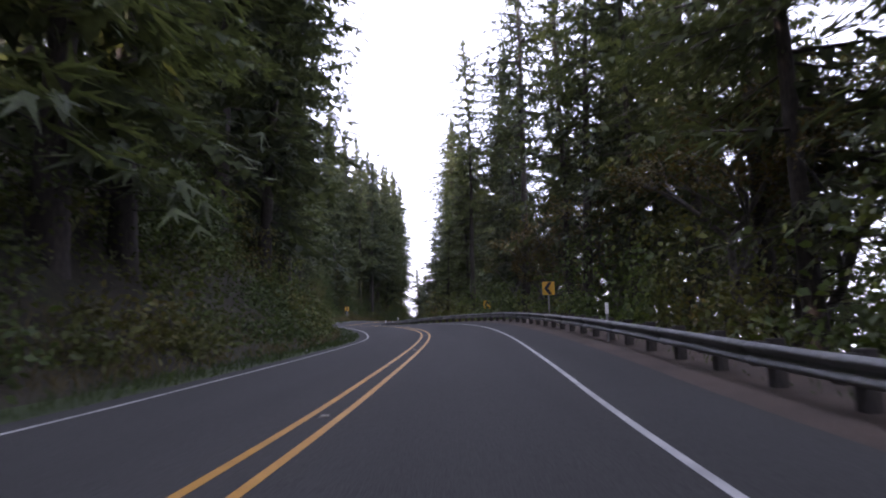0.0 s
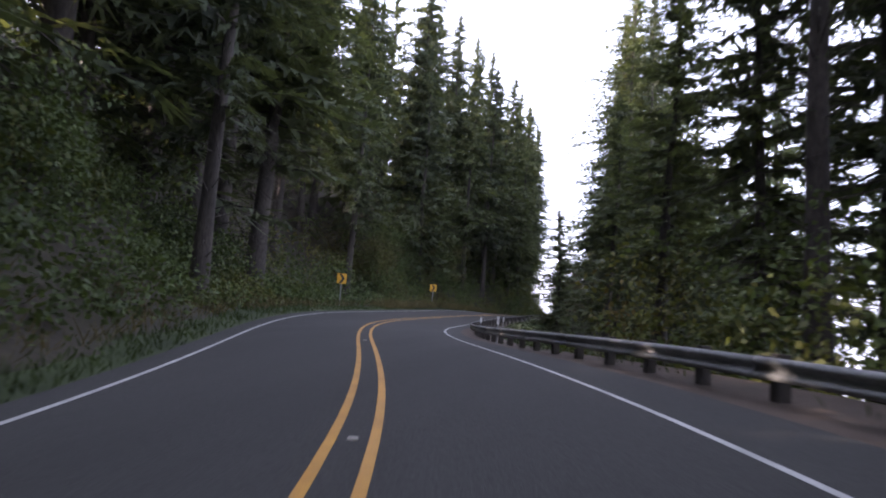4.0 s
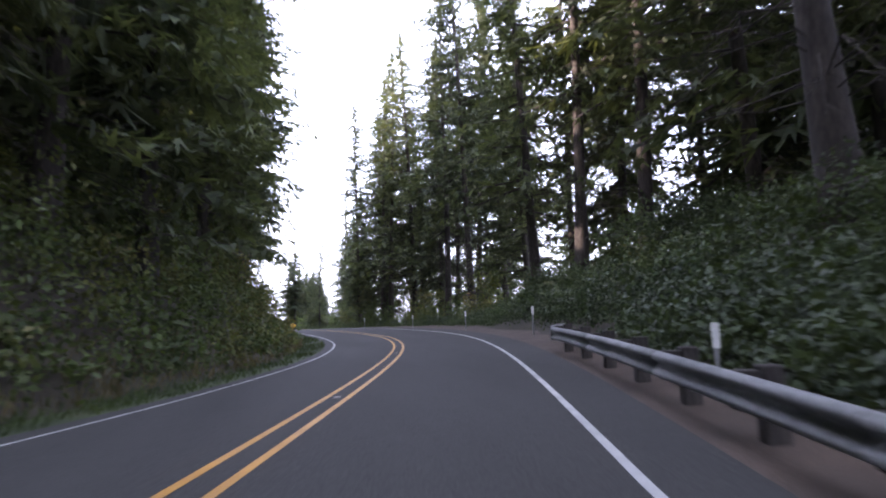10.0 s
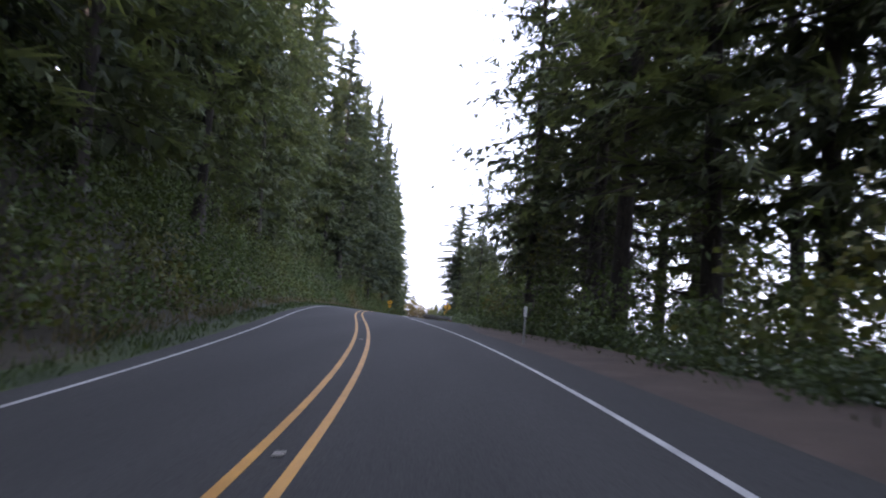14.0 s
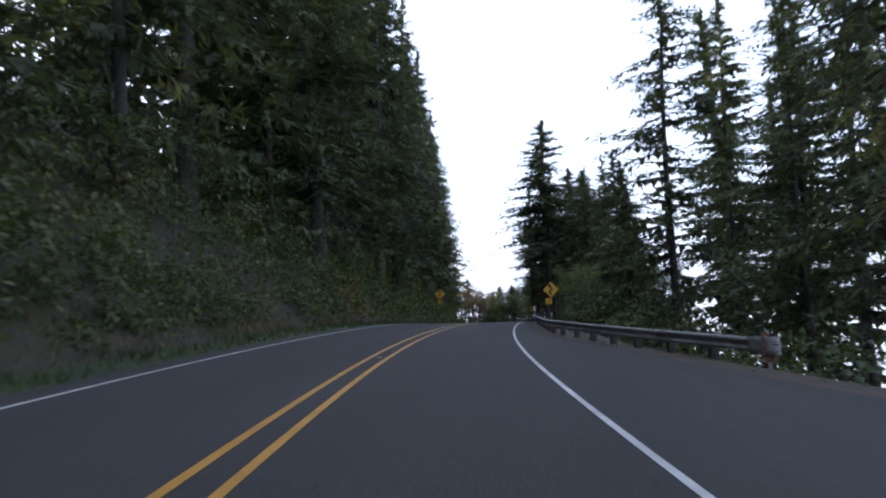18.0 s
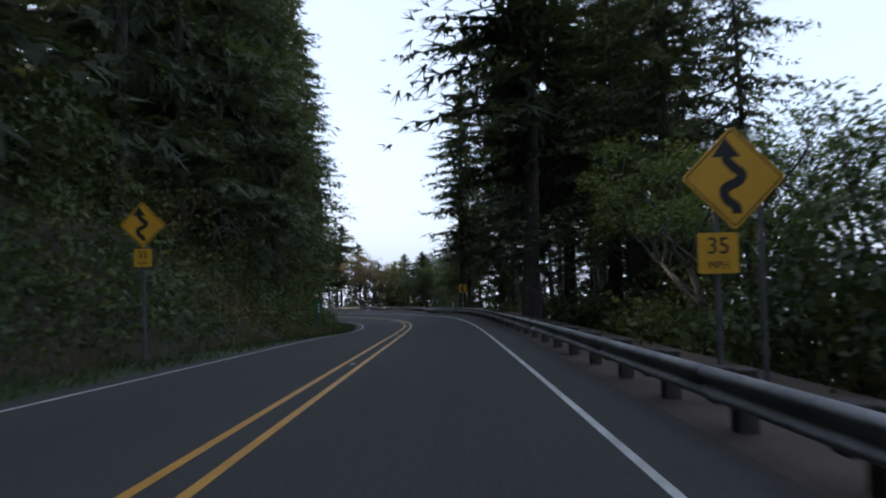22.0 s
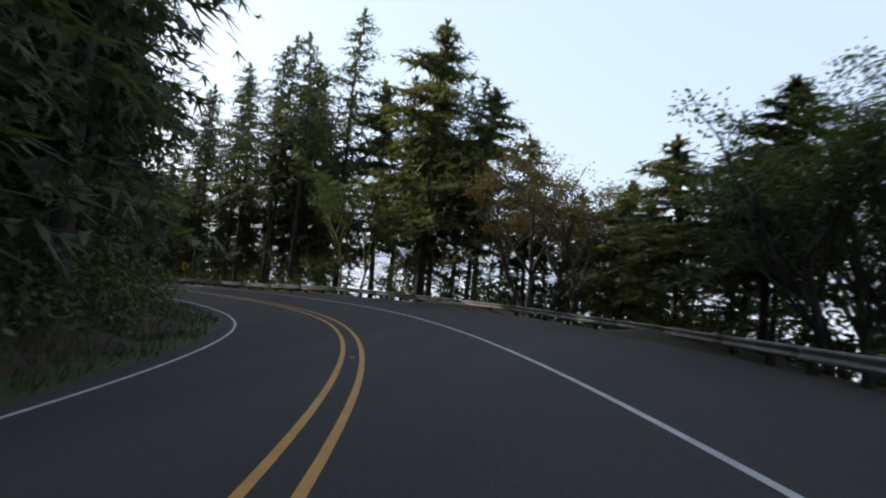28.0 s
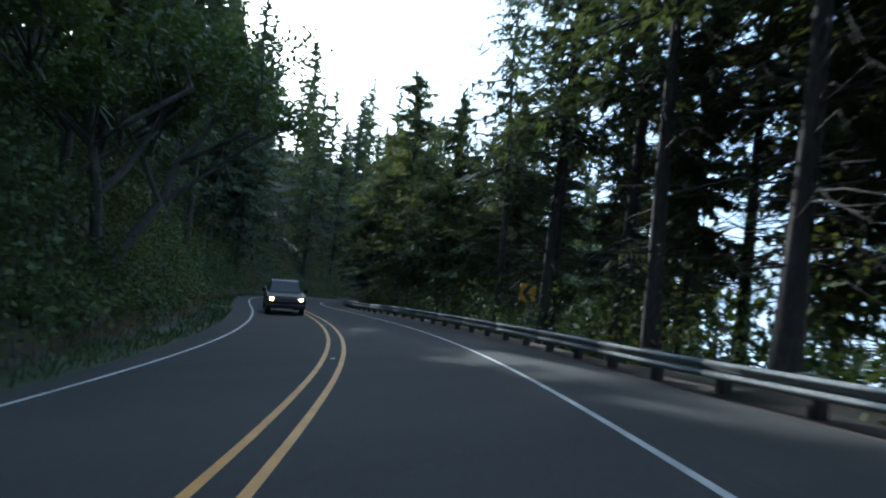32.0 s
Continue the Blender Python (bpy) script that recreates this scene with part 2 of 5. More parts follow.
fall = keyed([(27.6, 0), (28.8, 0.5), (29.5, 0.66), (30.2, 0.82), (31, 0.64), (31.6, 0.5), (32, 0.38), (33, 0.26), (35, 0)])
FALL, REACH = np.array([fall(q) for q in SS]), np.array([rail_b(q) - 4.3 for q in SS])   # the outer shoulder tips down to the rail

# ---- the road ----
strip("road", -4.05, paved, 0.0, M_ASPHALT, cols=10, kind="structure", label="dark grey asphalt road with a faint seam", category="road")
for d in (-0.2, 0.2):
    strip("centre_line", d - 0.05, d + 0.05, 0.006, M_YELLOW, kind="structure", label="solid yellow centre line painted on asphalt", category="road marking")
lane = keyed([(0, 3.35), (1.3, 3.35), (2.3, 3.44), (4.8, 3.43), (6.2, 3.6), (8.3, 3.55), (9.2, 3.5), (10.3, 3.3), (12.3, 3.33), (13.3, 3.28), (15.3, 3.38), (18.3, 3.44), (21.3, 3.41), (24.3, 3.42), (28.3, 3.35), (30.3, 3.26), (32.3, 3.42)])
far_side = keyed([(22, -3.45), (23.6, -3.58), (25.5, -3.58), (27, -3.45), (32.6, -3.45), (33.5, -3.2), (34.8, -2.95)])
for f in (far_side, lane):
    strip("edge_line", lambda s, f=f: f(s) - 0.045, lambda s, f=f: f(s) + 0.045, 0.006, M_WHITE, kind="structure", label="solid white edge line painted on asphalt", category="road marking")
strip("gravel_shoulder", lambda s: paved(s) - 0.1, lambda s: max(paved(s) + 1.2, 7.2), -0.03, M_GRAVEL, cols=3, kind="structure", label="brown gravel shoulder strewn with needles", category="shoulder")
strip("verge", -6.6, -4.0, -0.03, M_GRASS, cols=3, kind="structure", label="strip of short grass under the cut bank", category="verge")


# ---- hill, slope to the sea, and the sea ----
def profile(d):
    """Height of the ground over the road's edge, d metres right of the double line."""
    return np.interp(d, [-160, -70, -30, -13, -9.5, -7.4, -6.0, -4.2, 6.4, 7.4, 11, 30, 90, 200], [58, 38, 16, 6.0, 3.6, 0.9, -0.05, -0.35, -0.35, -0.12, -1.0, -9, -45, -62])


WIDE = np.array([max(0.0, paved(q) + 1.3 - 7.2) for q in SS])   # how far the shoulder widens
mound = keyed([(8.0, 0), (9.0, 1.6), (10, 3.0), (11.5, 3.4), (12.6, 2.6), (13.4, 0.4), (14, 0)])
MOUND = np.array([mound(q) for q in SS])   # overgrown mound beside the road
setback = keyed([(5.8, 0), (6.8, 4.5), (7.6, 6.5), (8.6, 6.5), (9.1, 3), (9.6, 0)])
BACK = np.array([setback(q) for q in SS])   # level ground before the bank rises


run = np.arange(1, 321)
LX, LY = np.concatenate([RX, RX[-1] + TX[-1] * run]), np.concatenate([RY, RY[-1] + TY[-1] * run])
LTX, LTY, LZ, LK, LWIDE, LMOUND, LFALL, LREACH, LBACK = [np.pad(a, (0, 320), mode="edge") for a in (TX, TY, RZ, RK, WIDE, MOUND, FALL, REACH, BACK)]


def ground(xs, ys):
    xs, ys = np.asarray(xs, float), np.asarray(ys, float)
    out = np.empty(xs.shape)
    for k in range(0, len(xs), 4000):
        x, y = xs[k:k + 4000], ys[k:k + 4000]
        q = (x[:, None] - LX[None, ::2]) ** 2 + (y[:, None] - LY[None, ::2]) ** 2
        i = np.argmin(q, 1) * 2
        d = (x - LX[i]) * LTY[i] - (y - LY[i]) * LTX[i]
        far = np.sqrt(np.min(q, 1))
        d = np.sign(d) * np.maximum(np.abs(d), far - 1.0)
        z = LZ[i] - LK[i] * np.clip(d, -9, 9) - LFALL[i] * np.clip((d - 4.3) / np.maximum(LREACH[i], 0.5), 0, 1)
        h = profile(np.where(d > 0, np.maximum(d - LWIDE[i], np.minimum(d, 6.4)), np.minimum(d + LBACK[i], np.maximum(d, -6.2))))
        w = np.clip((np.abs(d) - 6.5) / 6, 0, 1)
        b = 0.5 * np.sin(x * 0.31 + 1.3 * np.sin(y * 0.17)) + 0.45 * np.sin(y * 0.27 + 1.7 * np.sin(x * 0.13)) + 0.2 * np.sin(x * 0.9 + y * 0.7)
        out[k:k + 4000] = z + h + w * b * 0.9 + LMOUND[i] * np.exp(-((d - 11.0) / 3.2) ** 2) * (d > 0)
    return out


gx, gy = np.arange(-250, 171, 2.1), np.arange(-90, 551, 2.1)
GX, GY = np.meshgrid(gx, gy)
GZ = ground(GX.ravel(), GY.ravel())
nx, ny = len(gx), len(gy)
quads = [(j * nx + i, j * nx + i + 1, (j + 1) * nx + i + 1, (j + 1) * nx + i) for j in range(ny - 1) for i in range(nx - 1)]
tagged(piece("ground", list(zip(GX.ravel(), GY.ravel(), GZ)), quads, M_SOIL, smooth=True), "dark forest floor of a steep hillside above the sea", "ground", kind="structure")
SEA = -58.0
tagged(piece("water", [(-4500, -4500, SEA), (4500, -4500, SEA), (4500, 4500, SEA), (-4500, 4500, SEA)], [(0, 1, 2, 3)], M_SEA), "sea far below the road, haze and glare painted into its pale colour", "sea", kind="structure")


def gz(x, y):
    return float(ground([x], [y])[0])


# ---- guardrails ----
M_STEEL = material("galvanised_steel", [(0.3, (0.15, 0.155, 0.155)), (0.7, (0.25, 0.255, 0.25))], 1.2, 0.7, 0.3, 20.0, 0.2, metal=0.08, spec=0.3)
M_POST = material("weathered_post", [(0.3, (0.025, 0.022, 0.019)), (0.7, (0.058, 0.05, 0.042))], 3.0, 0.9, 0.3, 25.0, 0.5, stretch=(1, 1, 0.2))
WBEAM = [(0.0, -0.155), (0.03, -0.15), (0.083, -0.115), (0.083, -0.075), (0.02, -0.03), (0.0, 0.0), (0.02, 0.03), (0.083, 0.075), (0.083, 0.115), (0.03, 0.15), (0.0, 0.155)]
RAIL_Z = 0.45


def box(cx, cy, cz, sx, sy, sz, bev=0.0):
    bm = bmesh.new()
    bmesh.ops.create_cube(bm, size=1, matrix=Matrix.Translation((cx, cy, cz)) @ Matrix.Diagonal((sx, sy, sz, 1)))
    if bev:
        bmesh.ops.bevel(bm, geom=bm.edges[:], offset=bev, segments=1, affect="EDGES")
    return bm


def bm_part(name, bm, mats, parent=None, label="", smooth=False):
    me = bpy.data.meshes.new(name)
    bm.to_mesh(me)
    bm.free()
    for m in (mats if isinstance(mats, (list, tuple)) else [mats]):
        me.materials.append(m)
    if smooth:
        me.polygons.foreach_set("use_smooth", [True] * len(me.polygons))
    ob = new(name, me)
    if parent is not None:
        ob.parent = parent
    return tagged(ob, label)


def guardrail(s0, s1, off, label, top):
    rail = tagged(new("guardrail"), label, "guardrail", group="roadside guardrails")
    rail.location = at(s0, off(s0))
    inv = Matrix.Translation(-rail.location)
    n = int((s1 - s0) / 3.81)
    L = (s1 - s0) / n
    for i in range(n):
        vs, fs = [], []
        for k in range(5):
            s = s0 + (i + k / 4) * L + (0.05 if k == 4 else 0)
            for q, (out, up) in enumerate(WBEAM):
                lap = 0.004 if k == 4 else 0
                p = at(s, off(s) - out - lap, RAIL_Z + up)
                vs.append(inv @ p)
        m = len(WBEAM)
        for k in range(4):
            for q in range(m - 1):
                fs.append((k * m + q, k * m + q + 1, (k + 1) * m + q + 1, (k + 1) * m + q))
        b = piece("rail_panel", vs, fs, M_STEEL, rail, smooth=True)
        md = b.modifiers.new("thickness", "SOLIDIFY")
        md.thickness, md.offset = 0.004, 0
    post_me = block_me = None
    for i in range(2 * n + 1):
        s = s0 + i * L / 2
        d = off(s)
        m = inv @ Matrix.Translation(at(s, d + 0.33, 0)) @ pose(0, 0, 0, 0, 0, facing(s))
        if post_me is None:
            a = bm_part("post", box(0, 0, top - 0.7, 0.2, 0.2, 1.4, 0.014), M_POST, rail)
            c = bm_part("spacer_block", box(-0.22, 0, RAIL_Z - 0.02, 0.22, 0.18, 0.34, 0.01), M_POST, rail)
            post_me, block_me = a.data, c.data
        else:
            a, c = new("post", post_me), new("spacer_block", block_me)
            a.parent = c.parent = rail
        a.matrix_basis = c.matrix_basis = m
    # end wing curled away from the road, wrapped round a last post
    for s, sg in ((s0, -1), (s1, 1)):
        prof = [(0.0, -0.04), (0.18, -0.03), (0.36, 0.02), (0.5, 0.1), (0.6, 0.2), (0.62, 0.32), (0.55, 0.4)]
        vs = [inv @ at(s + sg * a, off(s) - 0.04 + b, RAIL_Z + up * (1 + 0.25 * min(1, a / 0.4))) for a, b in prof for up in (-0.155, -0.06, 0.06, 0.155)]
        fs = [(4 * k + q, 4 * k + q + 1, 4 * k + q + 5, 4 * k + q + 4) for k in range(len(prof) - 1) for q in range(3)]
        e = piece("end_wing", vs, fs, M_STEEL, rail, "curled steel end wing", smooth=True)
        md = e.modifiers.new("thickness", "SOLIDIFY")
        md.thickness = 0.005
    return rail


guardrail(S0 - 25, station(11.0) + 1.6, rail_a, "grey galvanised steel guardrail on weathered wooden posts", 0.64)
guardrail(station(19.0) + 1.4, station(32) + 60, rail_b, "grey galvanised steel guardrail bending round the outside of the curve", 0.58)


# ---- trees ----
rng = random.Random(7)


def tube(vs, fs, pts, rads, n=6):
    """A tapered tube through pts."""
    base = len(vs)
    for i, (p, r) in enumerate(zip(pts, rads)):
        t = (pts[min(i + 1, len(pts) - 1)] - pts[max(i - 1, 0)]).normalized()
        a = t.orthogonal().normalized()
        b = t.cross(a)
        for k in range(n):
            w = 2 * math.pi * k / n
            vs.append(p + (a * math.cos(w) + b * math.sin(w)) * r)
    for i in range(len(pts) - 1):
        for k in range(n):
            fs.append((base + i * n + k, base + i * n + (k + 1) % n, base + (i + 1) * n + (k + 1) % n, base + (i + 1) * n + k))


def kite(vs, fs, p, way, side, length, width, sag):
    """A pointed spray of needles or a leaf: four corners, folded along its middle."""
    b = len(vs)
    mid = p + way * length * 0.45
    vs += [p, mid + side * width + Vector((0, 0, -sag * 0.4)), p + way * length + Vector((0, 0, -sag)), mid - side * width + Vector((0, 0, -sag * 0.4))]
    fs += [(b, b + 1, b + 2), (b, b + 2, b + 3)]


def spruce(seed, height, base, reach, limbs, sprays, dead, lean=0.0, ragged=0.3, boughs=15, wooden=True, full=1.0, fine=1.0, taper=0.66, girth=0.75):
    """Trunk with limbs, dead lower branches, and a crown of drooping sprays. Local origin at the foot."""
    r = random.Random(seed)
    tv, tf, cv, cf = [], [], [], []
    rad = (height * 0.0125 + 0.05) * girth
    bend = [Vector((0.25 * math.sin(k * 0.7 + seed) * k / 8 + lean * k, 0.2 * math.cos(k * 0.9 + seed) * k / 8, height * k / 8)) for k in range(9)]
    tube(tv, tf, [Vector((0, 0, -1.2))] + bend, [rad * 1.5, rad * 1.25] + [max(0.03, rad * (1 - k / 8.2)) for k in range(1, 9)], 9)

    def axis(z):
        f = min(max(z / height * 8, 0), 7.999)
        i = int(f)
        return bend[i].lerp(bend[i + 1], f - i)

    for i in range(limbs):
        f = (i + r.random()) / limbs
        z = base + (height - base) * f ** 0.9
        env = (1 - f) ** taper * (0.75 + 0.25 * min(1, f * 6))
        L = max(0.35, reach * env * r.uniform(1 - ragged, 1 + ragged))
        a = r.uniform(0, 2 * math.pi)
        out = Vector((math.cos(a), math.sin(a), 0))
        side = Vector((-out.y, out.x, 0))
        rise = 0.35 * f - 0.1 + r.uniform(-0.22, 0.22)
        p0 = axis(z)
        pts = [p0 + out * L * u + Vector((0, 0, L * (rise * u - 0.38 * u * u + 0.16 * u ** 3))) for u in (0, 0.35, 0.7, 1)]
        if wooden and L > 1.2:
            tube(tv, tf, [pts[0], pts[2]], [0.02 + 0.012 * L, 0.012], 3)
        for k in range(boughs):
            u = (k + r.random()) / boughs * 0.85
            i3 = min(int(u * 3), 2)
            p = pts[i3].lerp(pts[i3 + 1], u * 3 - i3)
            inner = full * (1.9 - 1.5 * u) * (1.0 if wooden else 1.5)          # foliage hangs heavier towards the stem
            h_ = (0.05 * L + 0.25) * r.uniform(0.5, 1.3) * inner
            w_ = (out * 0.8 + side * r.uniform(-0.9, 0.9)).normalized() * (0.03 * L + 0.11) * inner
            b = len(cv)
            cv += [p - w_, p + w_ + Vector((0, 0, r.uniform(-0.2, 0.1))), p + w_ * r.uniform(-0.6, 0.9) + side * r.uniform(-0.3, 0.3) + Vector((0, 0, -h_))]
            cf.append((b, b + 1, b + 2))
        n = max(5, int(sprays * (0.45 + 0.55 * L / reach)))
        for k in range(n):
            u = 0.12 + 0.9 * (k + r.random()) / n
            i3 = min(int(u * 3), 2)
            p = pts[i3].lerp(pts[i3 + 1], u * 3 - i3)
            sgn = -1 if r.random() < 0.5 else 1
            ang = r.uniform(0.35, 1.25)
            way = (out * math.cos(ang) + side * sgn * math.sin(ang) + Vector((0, 0, r.uniform(-0.75, 0.6)))).normalized()
            p = p + side * r.gauss(0, 0.035 * L + 0.06) + Vector((0, 0, r.gauss(-0.02 * L, 0.045 * L + 0.08)))
            ln2 = (0.26 * L * (1.15 - u) + 0.42) * r.uniform(0.7, 1.25) * fine
            flat = way.cross(Vector((r.uniform(-0.5, 0.5), r.uniform(-0.5, 0.5), 1))).normalized()
            sag = ln2 * r.uniform(0.0, 0.35)
            for sp_ in (-0.6, 0.0, 0.6):
                w3 = (way + flat * sp_ + Vector((0, 0, r.uniform(-0.15, 0.1)))).normalized()
                l3 = ln2 * (1.0 if sp_ == 0 else 0.75) * r.uniform(0.85, 1.2)
                w_ = (flat - way * sp_).normalized() * l3 * r.uniform(0.07, 0.11) * (1.0 if wooden else 1.8)
                b, q = len(cv), p + way * (0.0 if sp_ == 0 else ln2 * 0.15)
                cv += [q + w_, q - w_, q + w3 * l3 + Vector((0, 0, -sag))]
                cf.append((b, b + 1, b + 2))
    for k in range(9):
        a = k * 2.4
        kite(cv, cf, bend[8] - Vector((0, 0, 0.3)), Vector((math.cos(a) * 0.35, math.sin(a) * 0.35, 1)).normalized(), Vector((-math.sin(a), math.cos(a), 0)), 0.8, 0.08, 0)
    dv, df = [], []
    for i in range(dead):
        z = r.uniform(0.12, 1.0) * base * 1.15 + 0.8
        a, L = r.uniform(0, 6.28), r.uniform(0.5, 1.0) * reach * 0.65
        out = Vector((math.cos(a), math.sin(a), 0))
        p0 = axis(z)
        pts = [p0, p0 + out * L * 0.5 + Vector((0, 0, r.uniform(-0.1, 0.25) * L)), p0 + out * L + Vector((0, 0, r.uniform(-0.45, 0.1) * L))]
        tube(dv, df, pts, [0.03, 0.018, 0.005], 3)
        for k in range(3):
            p = pts[0].lerp(pts[1], 0.4 + 0.6 * r.random()) if k == 0 else pts[1].lerp(pts[2], r.random())
            tube(dv, df, [p, p + Vector((r.uniform(-0.5, 0.5), r.uniform(-0.5, 0.5), r.uniform(-0.5, 0.15))) * L * 0.5], [0.012, 0.004], 3)
    return (tv, tf), (cv, cf), (dv, df)


def leafy(seed, height, spread, leaves, leaf, stems=1, droop=0.0, girth=1.0):
    """A broad-leaved tree: forking limbs, and leaves in loose clumps round the twigs."""
    r = random.Random(seed)
    tv, tf, cv, cf, tips = [], [], [], [], []

    def grow(p, way, L, rad, depth):
        pts = [p]
        for k in range(3):
            way = (way + Vector((r.uniform(-0.25, 0.25), r.uniform(-0.25, 0.25), r.uniform(-0.05, 0.15)))).normalized()
            pts.append(pts[-1] + way * L / 3)
        tube(tv, tf, pts, [rad, rad * 0.88, rad * 0.76, rad * 0.62], 6 if depth < 2 else 3)
        if depth >= 3:
            tips.append((pts[2], pts[3], L))
            return
        for k in range(3 if depth else 4):
            a = r.uniform(0, 6.28)
            w = (way * 0.75 + Vector((math.cos(a), math.sin(a), r.uniform(-0.1, 0.5))) * spread).normalized()
            grow(pts[2 + (k % 2)], w, L * r.uniform(0.55, 0.75), rad * 0.55, depth + 1)

    for k in range(stems):
        a = 6.28 * k / stems + r.random()
        grow(Vector((math.cos(a) * 0.3, math.sin(a) * 0.3, -0.6)) if stems > 1 else Vector((0, 0, -0.8)),
             Vector((math.cos(a) * 0.25, math.sin(a) * 0.25, 1)).normalized() if stems > 1 else Vector((0, 0, 1)), height * 0.42, (height * 0.012 + 0.05) * girth, 0)
    for i in range(leaves):
        a, b, L = tips[r.randrange(len(tips))]
        off = Vector((r.gauss(0, 1), r.gauss(0, 1), r.gauss(0, 0.7)))
        p = a.lerp(b, r.random()) + off * (L * 0.27 * min(1, 1.7 / max(off.length, 0.01)))
        w = Vector((r.uniform(-1, 1), r.uniform(-1, 1), r.uniform(-0.8, 0.4) - droop)).normalized()
        kite(cv, cf, p, w, w.cross(Vector((r.uniform(-1, 1), r.uniform(-1, 1), 1))).normalized(), leaf * r.uniform(0.7, 1.4), leaf * 0.32, 0)
    return (tv, tf), (cv, cf), ([], [])


def tree(name, data, bark, foliage, label, category, group):
    ob = tagged(new(name), label, category, group)
    for part_name, (vs, fs), mat, sm_ in (("trunk", data[0], bark, True), ("crown", data[1], foliage, False), ("deadwood", data[2], bark, False)):
        if vs:
            o = piece(part_name, vs, fs, mat, ob, smooth=sm_)
            if part_name == "deadwood":
                tagged(o, kind="stuff")
    return ob


M_ALDERBARK = material("alder_bark", [(0.35, (0.05, 0.046, 0.04)), (0.65, (0.12, 0.112, 0.1))], 1.6, 0.9, 0.3, 9.0, 0.4)
M_LEAF = material("alder_leaves", [(0.3, (0.05, 0.085, 0.025)), (0.7, (0.095, 0.13, 0.035))], 0.4, 0.6, 0.2, 4.0, 0.0, spread=0.25, leaf=0.4)
M_RUST = material("rusty_leaves", [(0.3, (0.075, 0.07, 0.03)), (0.6, (0.1, 0.085, 0.035)), (0.8, (0.12, 0.075, 0.04))], 0.25, 0.7, 0.2, 3.0, 0.0, spread=0.25, leaf=0.3)
M_AUTUMN = material("turning_leaves", [(0.3, (0.085, 0.08, 0.03)), (0.7, (0.155, 0.115, 0.045))], 0.4, 0.65, 0.2, 4.0, 0.0, spread=0.3, leaf=0.4)

tall = "tall dark green spruce with drooping branches on the slope"
SPRUCES = [tree("spruce_tree", spruce(11 + k, h, b, w, n, sp, dd), M_BARK, M_NEEDLE, tall, "tree", "spruces along the road")
           for k, (h, b, w, n, sp, dd) in enumerate([(38, 5, 6.0, 132, 17, 16), (34, 3.0, 5.6, 128, 17, 10), (41, 9, 6.0, 128, 17, 40), (30, 1.6, 5.4, 120, 17, 5), (36, 8, 5.4, 122, 17, 40), (36, 13, 5.8, 116, 18, 50)])]
LACY = [tree("spruce_tree", spruce(21 + k, h, b, w, n, sp, dd, boughs=11, full=0.7, fine=0.66, ragged=0.55, girth=0.62), M_BARK, M_NEEDLE, "tall spruce with a dark bare stem and thin lacy branches", "tree", "spruces along the road")
        for k, (h, b, w, n, sp, dd) in enumerate([(38, 6, 5.4, 150, 22, 44), (35, 4, 5.2, 146, 22, 36), (41, 10, 5.4, 144, 22, 60), (40, 15, 5.6, 120, 22, 90), (40, 24, 5.6, 84, 22, 170)])]
YOUNG = [tree("spruce_tree", spruce(31 + k, h, b, w, n, sp, dd, taper=0.6, ragged=0.4), M_BARK, M_NEEDLE_LIT, "young spruce with a full pointed crown above bare lower stems", "tree", "spruces on the bend")
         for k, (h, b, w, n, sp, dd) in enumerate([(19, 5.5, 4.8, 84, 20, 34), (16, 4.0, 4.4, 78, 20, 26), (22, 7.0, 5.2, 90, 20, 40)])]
BEND = [tree("spruce_tree", spruce(51 + k, h, b, w, n, sp, dd, boughs=7, full=0.65, fine=0.72, taper=0.58, ragged=0.55), M_BARK, M_NEEDLE, "slim-stemmed spruce with a broad ragged crown behind the rail", "tree", "spruces on the bend")
        for k, (h, b, w, n, sp, dd) in enumerate([(22, 8.0, 4.2, 84, 19, 70), (24, 10.0, 4.4, 84, 19, 80)])]
FAR = [spruce(41 + k, h, b, w, n, sp, 0, boughs=9, wooden=False) for k, (h, b, w, n, sp) in enumerate([(36, 1.5, 6.4, 60, 7), (31, 1.0, 6.2, 56, 7), (33, 1.0, 7.0, 20, 2), (28, 1.0, 6.6, 18, 2)])]
ALDERS = [tree("alder_tree", leafy(61 + k, h, s_, n, lf, st), M_ALDERBARK, m_, lb, "tree", "alders along the road")
          for k, (h, s_, n, lf, st, m_, lb) in enumerate([(13, 0.8, 9000, 0.165, 2, M_LEAF, "alder with loose green leaves and grey stems"), (11, 0.9, 8000, 0.15, 3, M_AUTUMN, "half-bare alder with golden brown leaves"), (9, 1.0, 9500, 0.185, 3, M_LEAF, "spreading green broad-leaved tree on the bank")])]
M_MOSS = material("mossy_bark", [(0.3, (0.1, 0.11, 0.03)), (0.55, (0.17, 0.18, 0.05)), (0.75, (0.16, 0.15, 0.12))], 2.2, 0.9, 0.3, 14.0, 0.6)
TWIGGY = [tree("alder_tree", leafy(77, 8, 1.0, 2600, 0.15, 3, girth=0.6), M_BARK, M_RUST, "twiggy half-bare tree with brown branches behind the rail", "tree", "alders along the road")]
MOSSY = [tree("alder_tree", leafy(71, 13, 0.38, 2600, 0.18, 1, girth=0.6), M_MOSS, M_LEAF, "slender alder with a mossy yellow-green stem behind the rail", "tree", "alders along the road")]
used = set()


